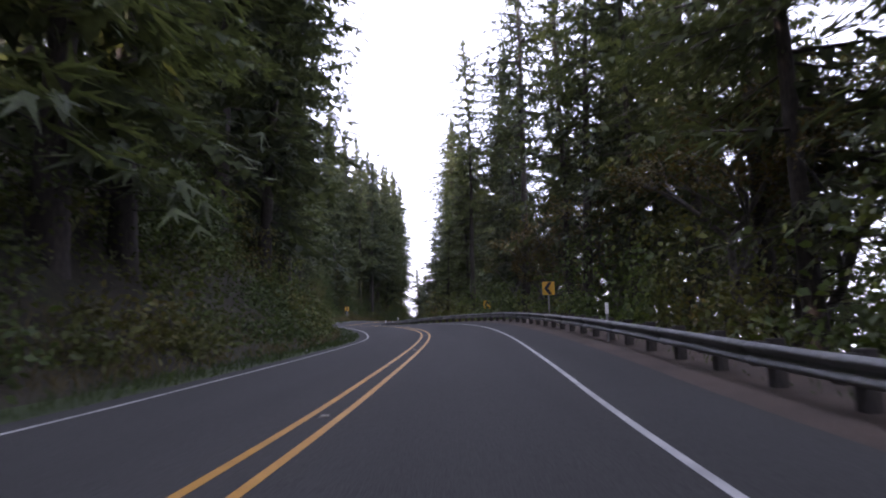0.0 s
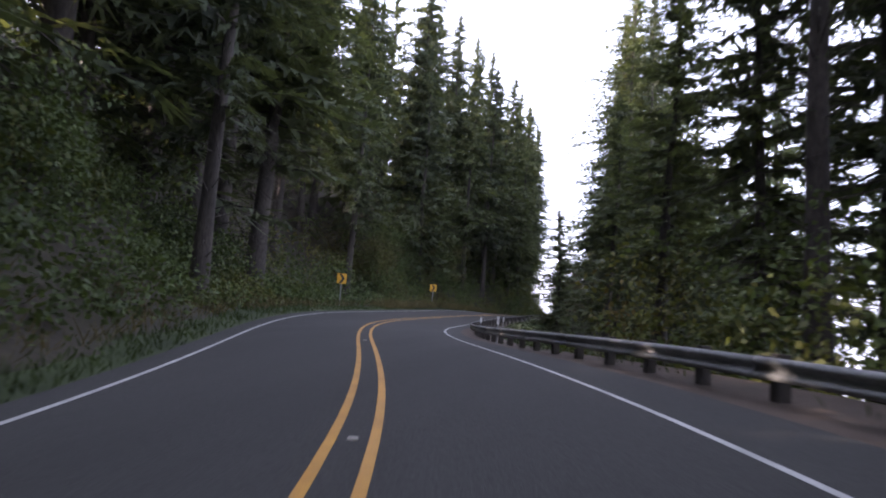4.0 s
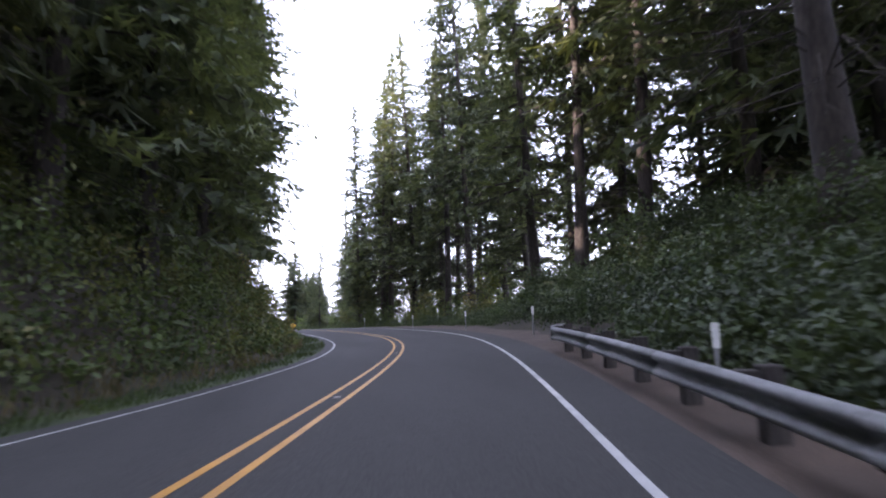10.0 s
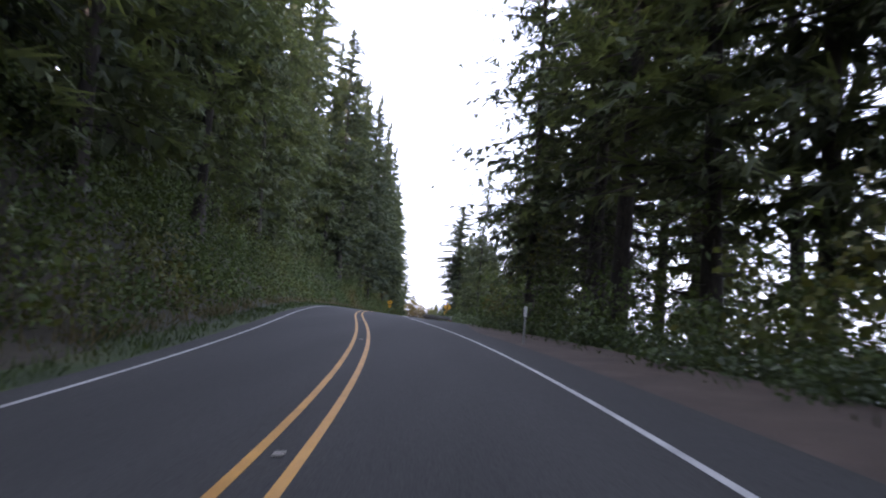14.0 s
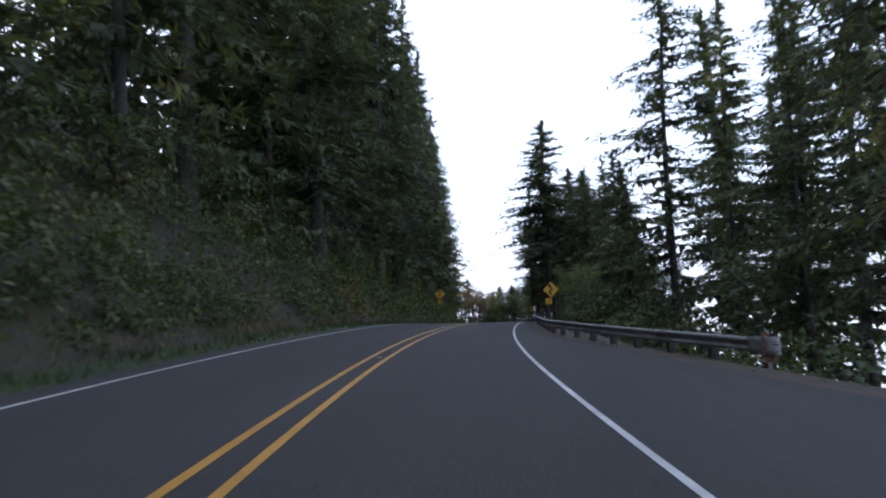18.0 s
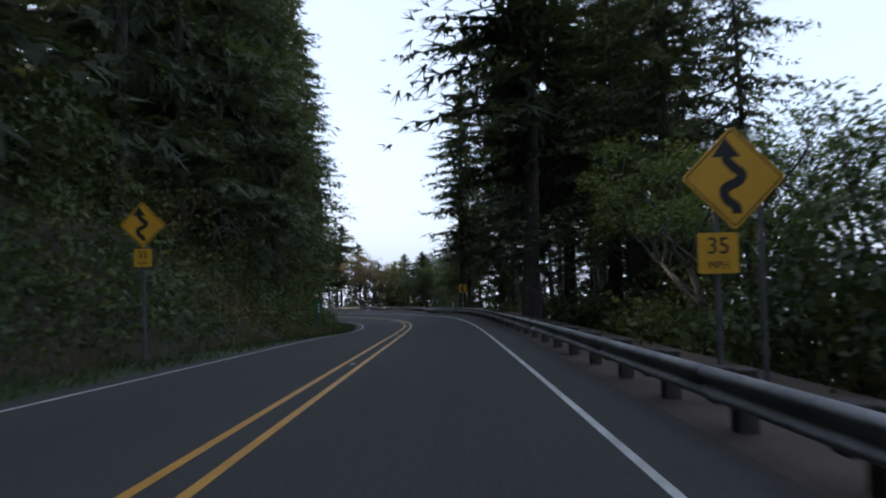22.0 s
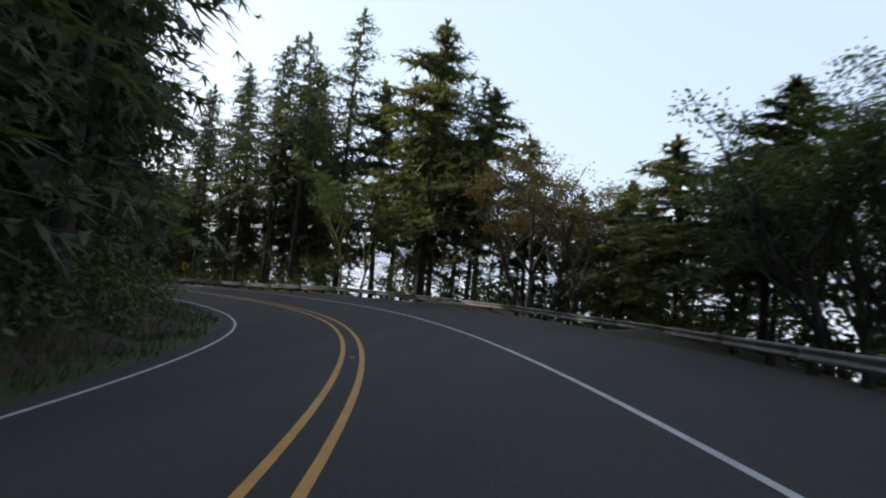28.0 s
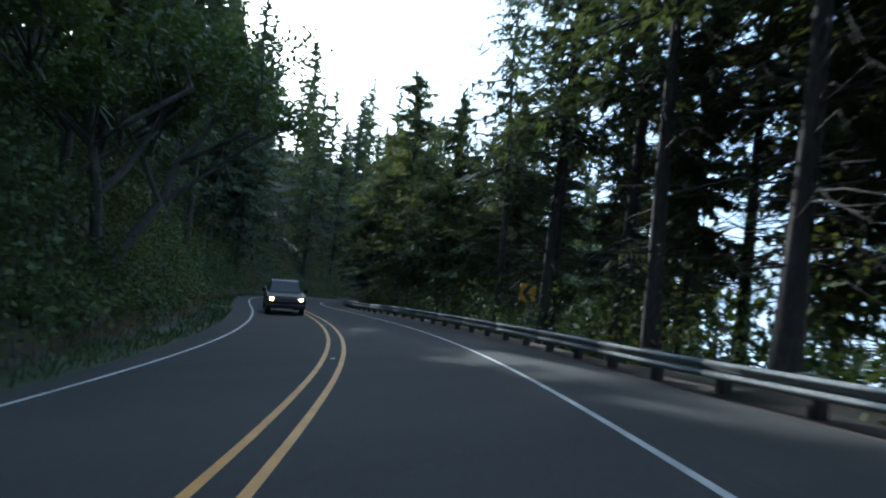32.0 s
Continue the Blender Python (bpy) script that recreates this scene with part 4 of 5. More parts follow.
brush("shoulder_brush", c, r, 90, 0.15, M_SALAL, "green salal along the gravel shoulder", "undergrowth")


def blades(name, n, s0, s1, d0, d1, h0, h1, wide, mat, label, category):
    s, d = G.uniform(s0, s1, n), G.uniform(d0, d1, n)
    if d0 > 0:
        d = d + np.interp(s, SS, WIDE)
    i = np.arange(len(SS))
    px, py, pz, pk, tx, ty = [np.interp(s / STEP, i, a) for a in (RX, RY, RZ, RK, TX, TY)]
    x, y = px + ty * d, py - tx * d
    z = np.where(np.abs(d) < 6.4, pz - pk * d - 0.06, ground(x, y) - 0.05)
    keep = np.sin(x * 0.9 + 2 * np.sin(y * 0.6)) + np.sin(y * 1.1 + 1.5 * np.sin(x * 0.5)) + G.normal(0, 0.8, n) > -0.6
    x, y, z = x[keep], y[keep], z[keep]
    n = len(x)
    ways = unit(np.stack([G.normal(0, 0.4, n), G.normal(0, 0.4, n), np.ones(n)], 1))
    sides = unit(np.cross(ways, G.normal(size=(n, 3))))
    ln_ = G.uniform(h0, h1, n)
    return tagged(leaf_sheet(name, np.stack([x, y, z], 1), ways, sides, ln_, ln_ * 0 + wide, mat, 0.1), label, category, kind="stuff")


c, r = clumps(1900, 20, E_ - 30, -9.2, -6.1, 0.3, 0.75, sink=0.4)
brush("bank_foot_brush", c, r, 36, 0.2, M_BRUSH, "low weeds and brambles at the foot of the bank", "undergrowth")
c, r = clumps(440, ST[8] + 9, ST[10] + 3, -14.5, -8.2, 0.9, 2.0, lift=8.0)
brush("thicket", c, r, 170, 0.17, M_BRUSH, "tall tangled thicket covering the bank under the wood", "undergrowth")
c, r = clumps(90, ST[8] + 9, ST[10] + 3, -13.5, -8.2, 0.9, 1.6, lift=8.5)
brush("turning_thicket", c, r, 170, 0.17, M_RUST, "olive and rusty shrubs turning colour on the bank", "undergrowth")
c, r = clumps(230, ST[8] + 4, ST[10] + 2, 6.0, 7.6, 0.3, 0.6, sink=0.35)
brush("rail_foot_brush", c, r, 60, 0.12, M_SALAL, "low green weeds behind the posts of the guardrail", "undergrowth")
M_PALE = material("yellow_green_leaves", [(0.3, (0.075, 0.098, 0.026)), (0.7, (0.12, 0.135, 0.04))], 0.3, 0.7, 0.2, 3.0, 0.0, spread=0.28, leaf=0.3)
c, r = clumps(60, ST[8] + 6, ST[9] + 12, -17.5, -12.5, 1.0, 1.9, lift=3.5)
brush("rusty_shrubs", c, r, 190, 0.14, M_RUST, "rusty brown shrubs high on the bank under the wood", "undergrowth")
c, r = clumps(54, ST[8] + 6, ST[9] + 12, -17.0, -12.0, 1.0, 1.8, lift=4.0)
brush("pale_shrubs", c, r, 190, 0.14, M_PALE, "yellow-green shrubs high on the bank under the wood", "undergrowth")
c, r = clumps(18, ST[9] + 5, ST[9] + 15, 7.4, 10, 0.7, 1.2)
brush("pale_bush", c, r, 190, 0.11, M_PALE, "yellow-green bushes behind the rail before the mound", "undergrowth")
c, r = clumps(190, ST[20] + 2, ST[25], 8.0, 14, 0.8, 1.7, sink=0.4)
brush("rail_thicket", c, r, 110, 0.24, M_BRUSH, "dark thicket behind the long guardrail", "undergrowth")
c, r = clumps(230, ST[22] + 4, ST[23] + 16, 9.4, 15, 0.8, 1.6, sink=0.5, lift=3.6)
brush("tall_thicket", c, r, 110, 0.17, M_BRUSH, "tall dark shrubs under the alders by the curve sign", "undergrowth")
c, r = clumps(420, ST[7], ST[10] + 4, 7.0, 11.5, 0.3, 0.7, sink=0.2)
brush("slope_foot_brush", c, r, 60, 0.13, M_SALAL, "low green brush on the slope below the rail", "undergrowth")
c, r = clumps(560, ST[10], ST[15], 6.4, 8.8, 0.35, 0.7, sink=0.4)
brush("mound_foot_brush", c, r, 56, 0.12, M_SALAL, "low green weeds along the gravel at the mound's foot", "undergrowth")
c, r = clumps(300, ST[10] + 2, ST[11] + 1, 5.7, 8.0, 0.45, 0.85, sink=0.55)
c2, r2 = clumps(150, ST[11] + 1, ST[12] + 6, 6.7, 8.2, 0.4, 0.7, sink=0.5)
c, r = np.concatenate([c, c2]), np.concatenate([r, r2])
brush("rail_side_brush", c, r, 90, 0.13, M_SALAL, "dense green salal growing up behind the guardrail", "undergrowth")
for nm, n, s0, s1, mat in (("seaward_thicket", 520, 25, ST[5] + 8, M_BRUSH), ("shoulder_thicket", 300, ST[13] + 6, ST[18], M_BRUSH), ("rail_end_thicket", 90, ST[25], ST[28] + 4, M_BRUSH), ("bend_thicket", 480, ST[28] + 4, E_ - 45, M_BRUSH)):
    c, r = clumps(n, s0, s1, 7.9, 13, 0.6, 1.5, sink=0.4, lift=4.6 if nm in ("seaward_thicket", "shoulder_thicket") else 2.6)
    brush(nm, c, r, 84, 0.22, mat, "tangled dark shrubs between the trunks on the seaward side", "undergrowth")
c, r = clumps(3000, 20, E_ - 30, -11.5, -6.2, 0.45, 0.95, sink=0.35)
brush("bank_cover", c, r, 44, 0.19, M_BRUSH, "low salal and brambles hugging the cut bank", "undergrowth")
blades("long_grass", 16000, ST[8] + 2, ST[9] + 16, -7.2, -4.6, 0.5, 1.15, 0.016, M_DRY, "long dry grass beside the road below the chevrons", "grass")
blades("verge_grass", 60000, 25, E_ - 40, -6.9, -4.1, 0.12, 0.42, 0.017, M_GRASS, "short green grass along the road's edge", "grass")
blades("dry_grass", 52000, 25, E_ - 40, -7.9, -5.5, 0.35, 0.95, 0.016, M_DRY, "long dry grass hanging from the bank", "grass")
blades("shoulder_grass", 12000, 25, ST[20], 6.0, 8.4, 0.08, 0.35, 0.014, M_GRASS, "sparse grass behind the rail", "grass")

# sword ferns: arching fronds with paired leaflets
c, r = clumps(260, 25, E_ - 40, -11.5, -6.6, 0.7, 1.15, 0.05)
P, Wy, Sd, Ln, Wd = [], [], [], [], []
for (x, y, z), q in zip(c, r):
    for f in range(9):
        a = G.uniform(0, 6.28)
        out = np.array([math.cos(a), math.sin(a), 0])
        tan_ = np.array([-out[1], out[0], 0])
        for u in np.linspace(0.12, 0.98, 8):
            p = np.array([x, y, z]) + out * q * u + np.array([0, 0, q * (1.1 * u - 1.05 * u * u)])
            for sg in (-1, 1):
                P.append(p), Wy.append(tan_ * sg + out * 0.45 + [0, 0, -0.2]), Sd.append(out), Ln.append(q * 0.3 * (1.08 - u)), Wd.append(q * 0.045)
tagged(leaf_sheet("fern", np.array(P), unit(np.array(Wy)), np.array(Sd), np.array(Ln), np.array(Wd), M_FERN), "green sword ferns on the bank", "fern", kind="stuff")


def bush(seed, size, leaves, leaf, mat, label):
    """A rounded shrub: stems from the ground and leaves in an uneven dome."""
    g = random.Random(seed)
    ob = tagged(new("bush"), label, "bush", "bushes by the road")
    tv, tf = [], []
    for k in range(9):
        a = g.uniform(0, 6.28)
        e = Vector((math.cos(a), math.sin(a), 0)) * size * g.uniform(0.3, 0.8)
        tube(tv, tf, [Vector((0, 0, -0.3)), e * 0.5 + Vector((0, 0, size * 0.45)), e + Vector((0, 0, size * g.uniform(0.5, 0.9)))], [0.04, 0.025, 0.008], 4)
    piece("stem", tv, tf, M_BARK, ob)
    h = np.random.default_rng(seed)
    lob = h.normal(size=(9, 3)) * [0.5, 0.5, 0.25] * size + [0, 0, size * 0.55]
    k = h.integers(0, 9, leaves)
    out = unit(h.normal(size=(leaves, 3)) + [0, 0, 0.3])
    pts = lob[k] + out * (size * 0.55 * h.uniform(0.55, 1.05, leaves))[:, None]
    ways = unit(out * 0.6 + h.normal(size=(leaves, 3)) * 0.7)
    ln_ = leaf * h.uniform(0.6, 1.4, leaves)
    fo = leaf_sheet("foliage", pts, ways, unit(np.cross(ways, out + h.normal(size=(leaves, 3)) * 0.5)), ln_, ln_ * 0.32, mat, 0.1)
    fo.parent = ob
    return ob


BUSHES = [bush(81, 1.7, 2600, 0.15, M_SALAL, "rounded green salal bush on the mound by the guardrail"), bush(82, 1.4, 2200, 0.13, M_SALAL, "low spreading green bush by the guardrail"), bush(83, 1.9, 2400, 0.17, M_BRUSH, "tall olive-brown shrub on the bank")]
for k in range(44):
    p = at(rng.uniform(ST[7] + 6, ST[13] + 3), rng.uniform(9.3, 13.5))
    plant(BUSHES, k % 2, p.x, p.y, rng.uniform(0.6, 1.0))
for k in range(12):
    p = at(rng.uniform(ST[20] + 3, ST[23]), rng.uniform(8.2, 12.5))
    plant(BUSHES, 2 * (k % 2), p.x, p.y, rng.uniform(0.8, 1.3))
for k in range(18):
    p = at(rng.uniform(30, E_ - 60), rng.uniform(-12.5, -8.6))
    plant(BUSHES, 2, p.x, p.y, rng.uniform(0.8, 1.5))


# ---- signs ----
M_SIGN = material("yellow_sign_sheeting", [(0.3, (0.62, 0.32, 0.02)), (0.7, (0.74, 0.4, 0.03))], 1.5, 0.45, 0.06, 30.0)
M_BLACK = material("black_sign_paint", [(0.3, (0.012, 0.012, 0.012)), (0.7, (0.022, 0.022, 0.022))], 3.0, 0.5, 0.1, 30.0)
M_GALV = material("galvanised_post", [(0.3, (0.22, 0.22, 0.22)), (0.7, (0.34, 0.34, 0.33))], 3.0, 0.55, 0.15, 20.0, metal=0.4)
M_OLD = material("weathered_sign_post", [(0.3, (0.07, 0.07, 0.068)), (0.7, (0.13, 0.13, 0.125))], 3.0, 0.85, 0.15, 20.0)
M_GREEN = material("green_sign_sheeting", [(0.3, (0.0, 0.11, 0.06)), (0.7, (0.005, 0.15, 0.085))], 2.0, 0.45, 0.06, 30.0)
M_PLATE = material("white_reflector_plate", [(0.3, (0.62, 0.62, 0.6)), (0.7, (0.8, 0.8, 0.78))], 3.0, 0.5, 0.1, 30.0)


def slab(name, outline, y0, y1, mat, parent, label=""):
    """A flat piece with the given outline in x and z, from depth y0 to y1 (the face towards -y)."""
    n = len(outline)
    vs = [(x, y0, z) for x, z in outline] + [(x, y1, z) for x, z in outline]
    fs = [tuple(range(n)), tuple(range(2 * n - 1, n - 1, -1))] + [(i, (i + 1) % n, (i + 1) % n + n, i + n) for i in range(n)]
    return piece(name, vs, fs, mat, parent, label)


def rounded(w, h, r=0.04, cz=0.0, turn=0.0):
    pts = []
    for cx, cy, a0 in ((w / 2 - r, h / 2 - r, 0), (-w / 2 + r, h / 2 - r, 90), (-w / 2 + r, -h / 2 + r, 180), (w / 2 - r, -h / 2 + r, 270)):
        for k in range(4):
            a = radians(a0 + 30 * k)
            pts.append((cx + r * math.cos(a), cy + r * math.sin(a)))
    c_, s_ = math.cos(radians(turn)), math.sin(radians(turn))
    return [(x * c_ - z * s_, x * s_ + z * c_ + cz) for x, z in pts]


def sign_base(name, x, y, heading, label, category, group):
    ob = tagged(new(name), label, category, group)
    ob.matrix_basis = Matrix.Translation((x, y, gz(x, y))) @ pose(0, 0, 0, 0, 0, heading)
    return ob, gz(x, y)


def chevron(x, y, z, heading, way, label):
    ob, g = sign_base("chevron_sign", x, y, heading, label, "road sign", "chevron signs on the bends")
    h = max(1.2, z - g)
    bm_part("post", box(0.0, 0.05, h / 2 - 0.2, 0.09, 0.06, h + 1.1, 0.008), M_GALV, ob)
    p = slab("panel", rounded(0.74, 0.8, 0.04, h), -0.004, 0.004, M_SIGN, ob, "yellow panel")
    w = way
    mark = [(-0.22 * w, h + 0.36), (0.0, h + 0.36), (0.25 * w, h), (0.0, h - 0.36), (-0.22 * w, h - 0.36), (0.03 * w, h)]
    slab("arrow", mark, -0.009, -0.0045, M_BLACK, p, "black chevron")
    return ob


def letters(name, text, size, x, z, mat, parent, y=-0.012):
    cu = bpy.data.curves.new(name, "FONT")
    cu.body, cu.size, cu.align_x, cu.align_y, cu.extrude = text, size, "CENTER", "CENTER", 0.002
    cu.materials.append(mat)
    ob = new(name, cu)
    ob.parent = parent
    ob.matrix_basis = Matrix.Translation((x, y, z)) @ pose(0, 0, 0, 90, 0, 0)
    return ob


def winding_sign(x, y, z, heading, side, posts, label):
    """Diamond with a winding arrow, and a speed plate under it."""
    ob, g = sign_base("curve_warning_sign", x, y, heading, label, "road sign", "curve warning signs")
    h = max(1.8, z - g)
    for px in posts:
        bm_part("post", box(px, 0.05, h / 2 - 0.3, 0.075, 0.06, h + 0.9, 0.008), M_OLD, ob)
    p = slab("panel", rounded(side, side, 0.06, h, 45), -0.004, 0.004, M_SIGN, ob, "yellow diamond panel")
    b = side * 0.94
    ring_o, ring_i = rounded(b, b, 0.05, h, 45), rounded(b - 0.035, b - 0.035, 0.04, h, 45)
    n = len(ring_o)
    piece("border", [(q[0], -0.007, q[1]) for q in ring_o + ring_i], [(i, (i + 1) % n, (i + 1) % n + n, i + n) for i in range(n)], M_BLACK, p)
    k = side / 0.914
    # arrow: a smooth line through a few turning points, in half diagonals
    turns = [Vector(q) * side * 0.707 for q in ((0.04, -0.68), (0.02, -0.54), (-0.15, -0.4), (-0.17, -0.2), (0.07, -0.08), (0.17, 0.06), (0.03, 0.19), (-0.11, 0.34), (-0.12, 0.44))]
    spine = []
    for i in range(len(turns) - 1):
        p0, p1, p2, p3 = turns[max(0, i - 1)], turns[i], turns[i + 1], turns[min(len(turns) - 1, i + 2)]
        spine += [0.5 * (2 * p1 + (p2 - p0) * u + (2 * p0 - 5 * p1 + 4 * p2 - p3) * u * u + (3 * p1 - p0 - 3 * p2 + p3) * u ** 3) for u in (0, 0.25, 0.5, 0.75)]
    spine.append(turns[-1])
    left, right = [], []
    for i, q in enumerate(spine):
        way = (spine[min(i + 1, len(spine) - 1)] - spine[max(0, i - 1)]).normalized() * 0.092 * side * 0.707
        left.append((q[0] - way[1], h + q[1] + way[0]))
        right.append((q[0] + way[1], h + q[1] - way[0]))
    n = len(spine)
    piece("arrow_stem", [(q[0], -0.008, q[1]) for q in left + right], [(i, i + n, i + n + 1, i + 1) for i in range(n - 1)], M_BLACK, p, "black winding arrow")
    c_ = side * 0.707
    slab("arrow_head", [(-0.4 * c_, h + 0.4 * c_), (0.15 * c_, h + 0.4 * c_), (-0.13 * c_, h + 0.77 * c_)], -0.009, -0.0045, M_BLACK, p)
    w2, pz = 0.5 * k, h - side * 0.707 - 0.27 * k
    q = slab("speed_plate", rounded(w2, w2, 0.04, pz), -0.004, 0.004, M_SIGN, ob, "yellow speed plate")
    q.location.x = posts[0]
    letters("number", "35", 0.29 * k, 0, pz + 0.08 * k, M_BLACK, q)
    letters("unit", "MPH", 0.13 * k, 0, pz - 0.15 * k, M_BLACK, q)
    return ob


def near(x, y):
    return float(np.argmin((RX - x) ** 2 + (RY - y) ** 2))


amber = "yellow chevron sign with a black arrow on a steel post"
for x, y, z, way, turn in ((6.5, 37.1, 3.72, -1, -6), (4.4, 60.3, 3.75, -1, -8), (-20.7, 95.9, 5.1, 1, 24), (-18.8, 119.8, 5.9, 1, 12), (-11.25, 341.4, 3.7, -1, 10), (-69.8, 412.1, -1.6, -1, 60)):
    chevron(x, y, z, turn, way, amber)
winding_sign(-9.14, 292.0, 6.76, 0, 1.06, (-0.26, 0.38), "yellow diamond winding-road sign above a speed plate, on two posts")
winding_sign(-20.76, 298.6, 6.87, 0, 0.82, (0.0,), "yellow diamond winding-road sign on one post in the bank's shade")

# striped marker at the start of the long rail
p = at(ST[19] + 0.9, 8.35)
ob, g = sign_base("hazard_marker", p.x, p.y, facing(ST[19]), "faded brown striped hazard marker at the end of the guardrail", "road sign", "")
bm_part("post", box(0, 0.03, 0.3, 0.07, 0.05, 1.2, 0.006), M_GALV, ob)
M_FADED = material("faded_marker_sheeting", [(0.3, (0.12, 0.06, 0.03)), (0.7, (0.2, 0.1, 0.045))], 4.0, 0.7, 0.2, 30.0)
p = slab("panel", rounded(0.3, 0.6, 0.03, 0.62), -0.004, 0.004, M_FADED, ob, "dirty faded panel")
for k in range(3):
    z = 0.4 + 0.17 * k
    slab("stripe", [(-0.12, z), (0.12, z + 0.13), (0.12, z + 0.21), (-0.12, z + 0.08)], -0.008, -0.0045, M_BLACK, p, "black stripe")

# white reflector plates on posts
def marker(x, y, z, heading):
    ob, g = sign_base("delineator_post", x, y, heading, "white reflector plate on a grey roadside post", "delineator", "delineators beside the road")
    h = max(0.75, z - g)
    bm_part("post", box(0, 0.02, h / 2 - 0.25, 0.06, 0.03, h + 0.5, 0.004), M_GALV, ob)
    slab("plate", rounded(0.1, 0.32, 0.015, h), -0.004, 0.003, M_PLATE, ob, "white plate")
    return ob


for x, y, z in ((4.8, 17.8, 1.85), (-5.5, 75.3, 2.85), (-8.4, 90.0, 2.75), (-8.5, 103.8, 2.9), (-3.2, 135.6, 4.5), (0.7, 151.4, 5.3), (2.28, 166.9, 5.6), (1.85, 183.05, 5.86), (-0.5, 201.4, 6.1), (-10.7, 271.4, 5.6), (-9.3, 288.4, 4.6), (-12.3, 336.3, 2.5)):
    marker(x, y, z, facing(near(x, y)))

# green distance marker with pale bars
ob, g = sign_base("milepost", -20.9, 321.0, 0, "narrow green milepost with pale figures beside the verge", "milepost", "")
h = max(1.05, 3.42 - g)
bm_part("post", box(0, 0.03, h / 2 - 0.3, 0.06, 0.04, h + 0.8, 0.005), M_OLD, ob)
p = slab("panel", rounded(0.3, 0.86, 0.03, h), -0.004, 0.004, M_GREEN, ob, "green panel")
for k in range(3):
    slab("figure_bar", rounded(0.09, 0.12, 0.01, h + 0.16 - 0.2 * k), -0.008, -0.0045, M_PLATE, p, "pale bar")

# pale stones lying on the verge
M_STONE = material("pale_stone", [(0.3, (0.3, 0.29, 0.27)), (0.7, (0.48, 0.47, 0.44))], 4.0, 0.85, 0.2, 25.0, 0.4)
for t, d in ((1.6, -5.0), (2.75, -4.9), (9.3, -5.2), (20.9, -4.6), (14.2, -5.3)):
    bm = bmesh.new()
    bmesh.ops.create_icosphere(bm, subdivisions=2, radius=0.09)
    for v in bm.verts:
        v.co *= 1 + 0.35 * noise.noise(v.co * 9 + Vector((t, d, 0)))
    o = bm_part("stone", bm, M_STONE)
    tagged(o, "small pale stone lying on the grass verge", "stone", "stones on the verge")
    o.matrix_basis = Matrix.Translation(at(station(t) + 6, d, 0.02)) @ Matrix.Diagonal((1, 1.3, 0.7, 1))

# raised reflectors between the yellow lines
M_STUD = material("reflector_stud", [(0.3, (0.2, 0.19, 0.16)), (0.7, (0.34, 0.32, 0.27))], 5.0, 0.4, 0.1, 40.0)
stud = None
for k in range(38):
    s = S0 - 8 + 12.2 * k
    if s > E_ - 5:
        break
    m = Matrix.Translation(at(s, 0.0, 0.012)) @ pose(0, 0, 0, 0, math.degrees(math.atan(float(np.interp(s, SS, RK)))), facing(s))
    if stud is None:
        stud = bm_part("road_stud", box(0, 0, 0, 0.1, 0.09, 0.02, 0.008), M_STUD)
        tagged(stud, "small pale raised reflector between the yellow lines", "road reflector", "raised reflectors on the centre line")
        stud.matrix_basis = m
    else:
        copy_thing(stud, m)


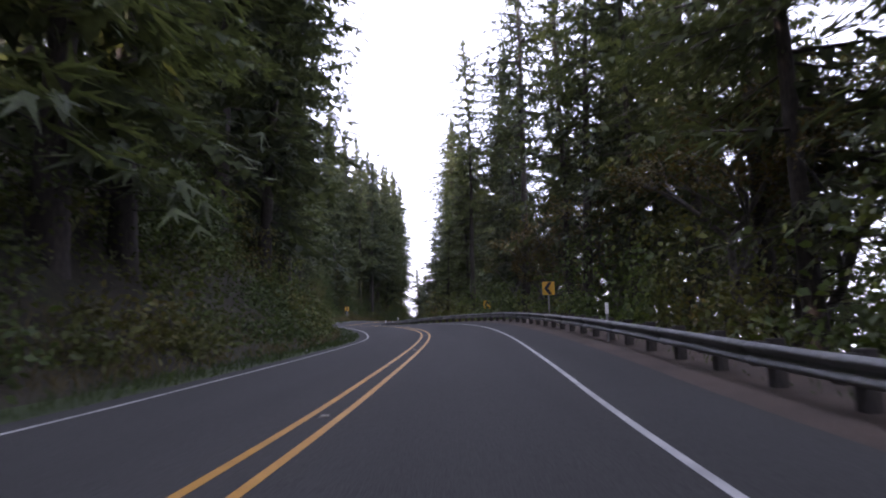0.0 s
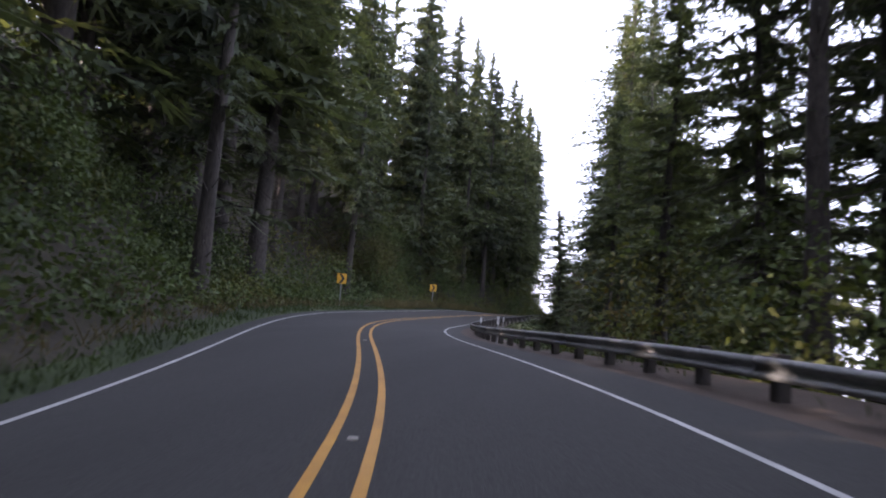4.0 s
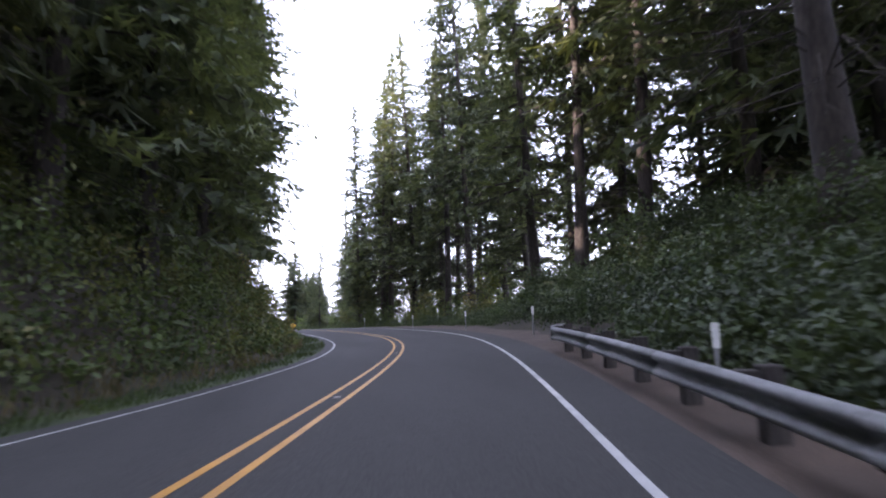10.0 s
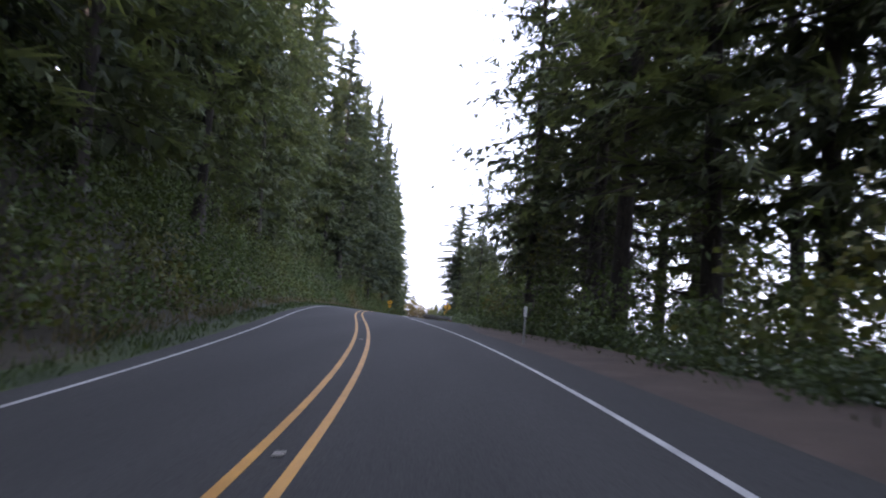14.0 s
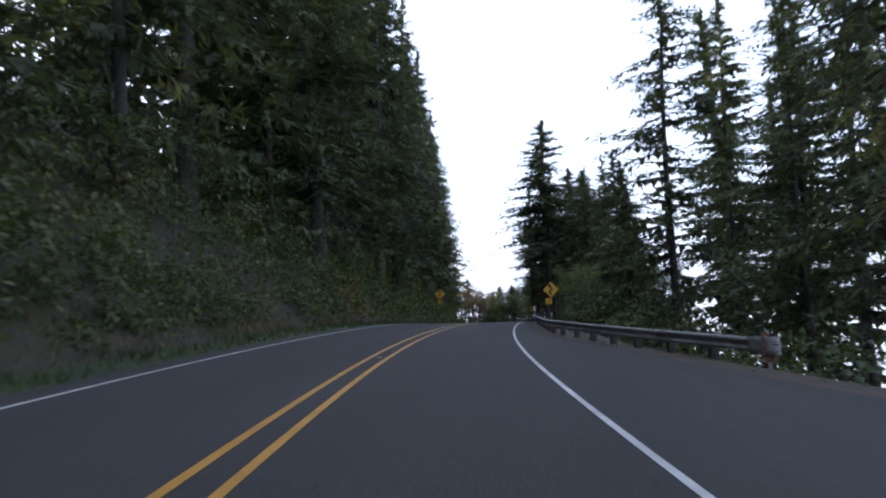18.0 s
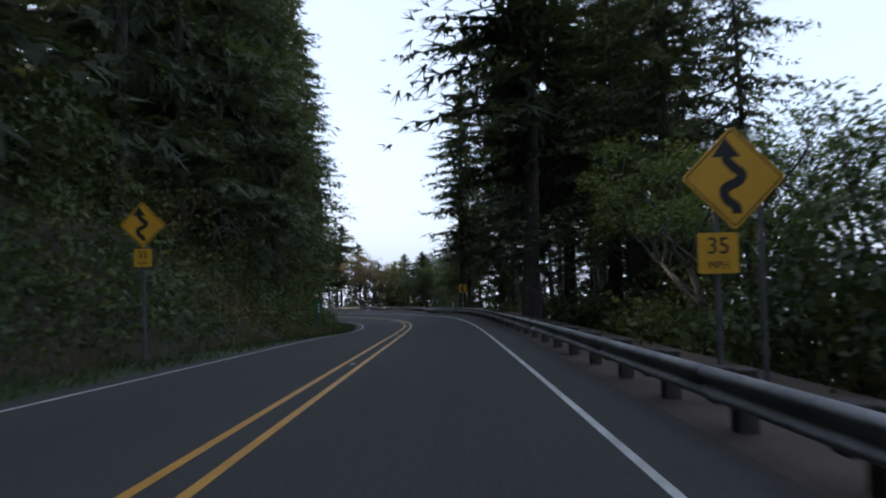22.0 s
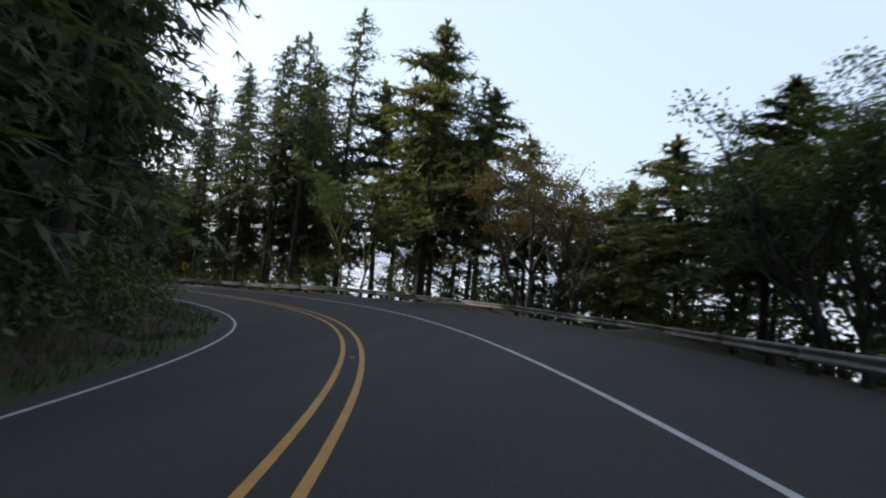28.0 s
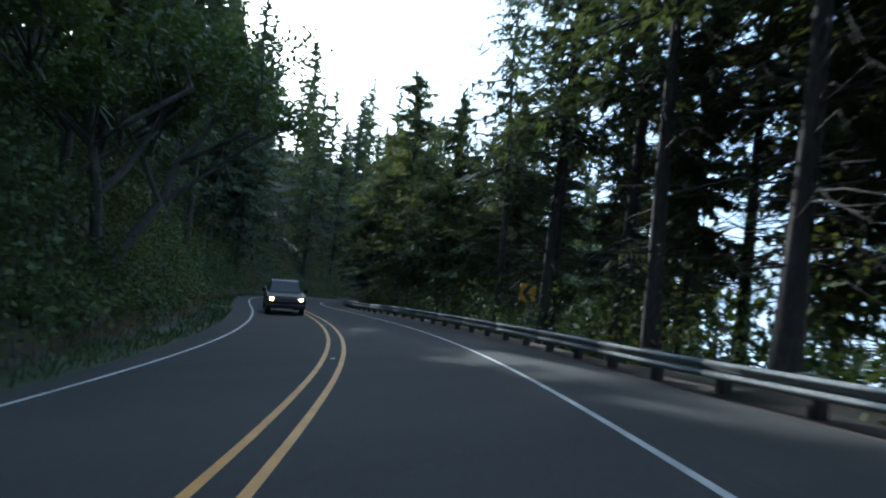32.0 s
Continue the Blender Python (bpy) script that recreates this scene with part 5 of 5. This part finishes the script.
# ---- oncoming pickup with its headlights on ----
def pickup(s, d):
    M_BODY = material("dark_car_paint", [(0.3, (0.016, 0.017, 0.018)), (0.7, (0.024, 0.025, 0.027))], 1.0, 0.5, 0.05, 30.0, spec=0.12)
    M_GLASS = material("tinted_glass", [(0.3, (0.012, 0.013, 0.014)), (0.7, (0.018, 0.02, 0.021))], 1.0, 0.1, 0.0, spec=0.35)
    M_CHROME = material("chrome_trim", [(0.3, (0.55, 0.55, 0.56)), (0.7, (0.7, 0.7, 0.71))], 2.0, 0.2, 0.0, metal=1.0)
    M_TYRE = material("tyre_rubber", [(0.3, (0.015, 0.015, 0.015)), (0.7, (0.025, 0.025, 0.025))], 4.0, 0.9, 0.1)
    lamp = bpy.data.materials.new("headlight_glow")
    lamp.use_nodes = True
    e = lamp.node_tree.nodes["Principled BSDF"]
    e.inputs["Emission Color"].default_value, e.inputs["Emission Strength"].default_value = (1.0, 0.5, 0.13, 1), 14.0
    ob = tagged(new("pickup_truck"), "dark pickup truck with its headlights on in the oncoming lane", "truck")
    ob.matrix_basis = Matrix.Translation(at(s, d)) @ pose(0, 0, 0, 0, math.degrees(math.atan(float(np.interp(s, SS, RK)))), facing(s))

    def prof(name, side, half, mat, label="", taper=0.0):
        """Side outline (y, z) drawn out to +-half, narrower towards the top by taper."""
        zs = [q[1] for q in side]
        z0, z1 = min(zs), max(zs)
        f = lambda z: half - taper * (z - z0) / max(1e-6, z1 - z0)
        n = len(side)
        vs = [(-f(z), y, z) for y, z in side] + [(f(z), y, z) for y, z in side]
        fs = [tuple(range(n)), tuple(range(2 * n - 1, n - 1, -1))] + [(i, (i + 1) % n, (i + 1) % n + n, i + n) for i in range(n)]
        o = piece(name, vs, fs, mat, ob, label)
        b = o.modifiers.new("soft_edges", "BEVEL")
        b.width, b.segments, b.limit_method = 0.035, 2, "ANGLE"
        return o

    prof("body", [(-2.7, 0.5), (-2.7, 0.95), (-2.62, 1.08), (-1.35, 1.2), (0.75, 1.2), (0.75, 1.15), (2.7, 1.15), (2.7, 0.5)], 0.98, M_BODY, "dark painted body")
    prof("cab", [(-1.4, 1.17), (-0.75, 1.76), (0.45, 1.8), (0.75, 1.17)], 0.9, M_BODY, taper=0.2)
    o = piece("windscreen", [(-0.8, -1.38, 1.22), (0.8, -1.38, 1.22), (0.66, -0.81, 1.73), (-0.66, -0.81, 1.73)], [(0, 1, 2, 3)], M_GLASS, ob, "dark windscreen")
    o.location.y = -0.03
    for sg in (-1, 1):
        piece("side_window", [(sg * 0.905, -1.15, 1.24), (sg * 0.905, 0.55, 1.24), (sg * 0.74, 0.38, 1.7), (sg * 0.74, -0.72, 1.7)], [(0, 1, 2, 3)], M_GLASS, ob)
        bm_part("mirror", box(sg * 1.08, -1.15, 1.3, 0.2, 0.1, 0.2, 0.03), M_BODY, ob)
        hl = bm_part("headlight", box(sg * 0.73, -2.7, 0.93, 0.36, 0.1, 0.2, 0.03), M_CHROME, ob, "headlight housing")
        bm = bmesh.new()
        bmesh.ops.create_uvsphere(bm, u_segments=12, v_segments=8, radius=0.11, matrix=Matrix.Translation((sg * 0.73, -2.74, 0.93)) @ Matrix.Diagonal((1, 0.5, 0.8, 1)))
        bm_part("lens", bm, lamp, hl, "glowing warm lens")
        for y in (-1.75, 1.75):
            bm = bmesh.new()
            bmesh.ops.create_cone(bm, cap_ends=True, segments=20, radius1=0.39, radius2=0.39, depth=0.26, matrix=Matrix.Translation((sg * 0.85, y, 0.39)) @ pose(0, 0, 0, 0, 90, 0))
            bmesh.ops.bevel(bm, geom=[q for q in bm.edges if q.calc_length() < 0.2], offset=0.03, segments=1, affect="EDGES")
            wh = bm_part("wheel", bm, M_TYRE, ob)
            bm = bmesh.new()
            bmesh.ops.create_cone(bm, cap_ends=True, segments=16, radius1=0.23, radius2=0.2, depth=0.28, matrix=Matrix.Translation((sg * 0.86, y, 0.39)) @ pose(0, 0, 0, 0, 90, 0))
            bm_part("rim", bm, M_CHROME, wh)
    gr = bm_part("grille", box(0, -2.72, 0.9, 1.08, 0.08, 0.26, 0.02), M_BLACK, ob)
    for k in range(3):
        bm_part("grille_bar", box(0, -2.765, 0.82 + 0.08 * k, 1.0, 0.02, 0.025), M_CHROME, gr)
    bm_part("bumper", box(0, -2.78, 0.58, 1.92, 0.16, 0.22, 0.04), M_BODY, ob, "dark bumper")
    bm_part("roof_edge", box(0, -0.72, 1.78, 1.36, 0.06, 0.03, 0.01), M_CHROME, ob)
    for sg in (-1, 1):
        bm_part("bed_side", box(sg * 0.92, 1.72, 1.2, 0.1, 1.9, 0.12, 0.02), M_BODY, ob)
    return ob


pickup(ST[32] + 35, -1.4)

for ob in SPRUCES + LACY + YOUNG + BEND + ALDERS + BUSHES:
    if ob not in used:
        for q in (*ob.children_recursive, ob):
            bpy.data.objects.remove(q)
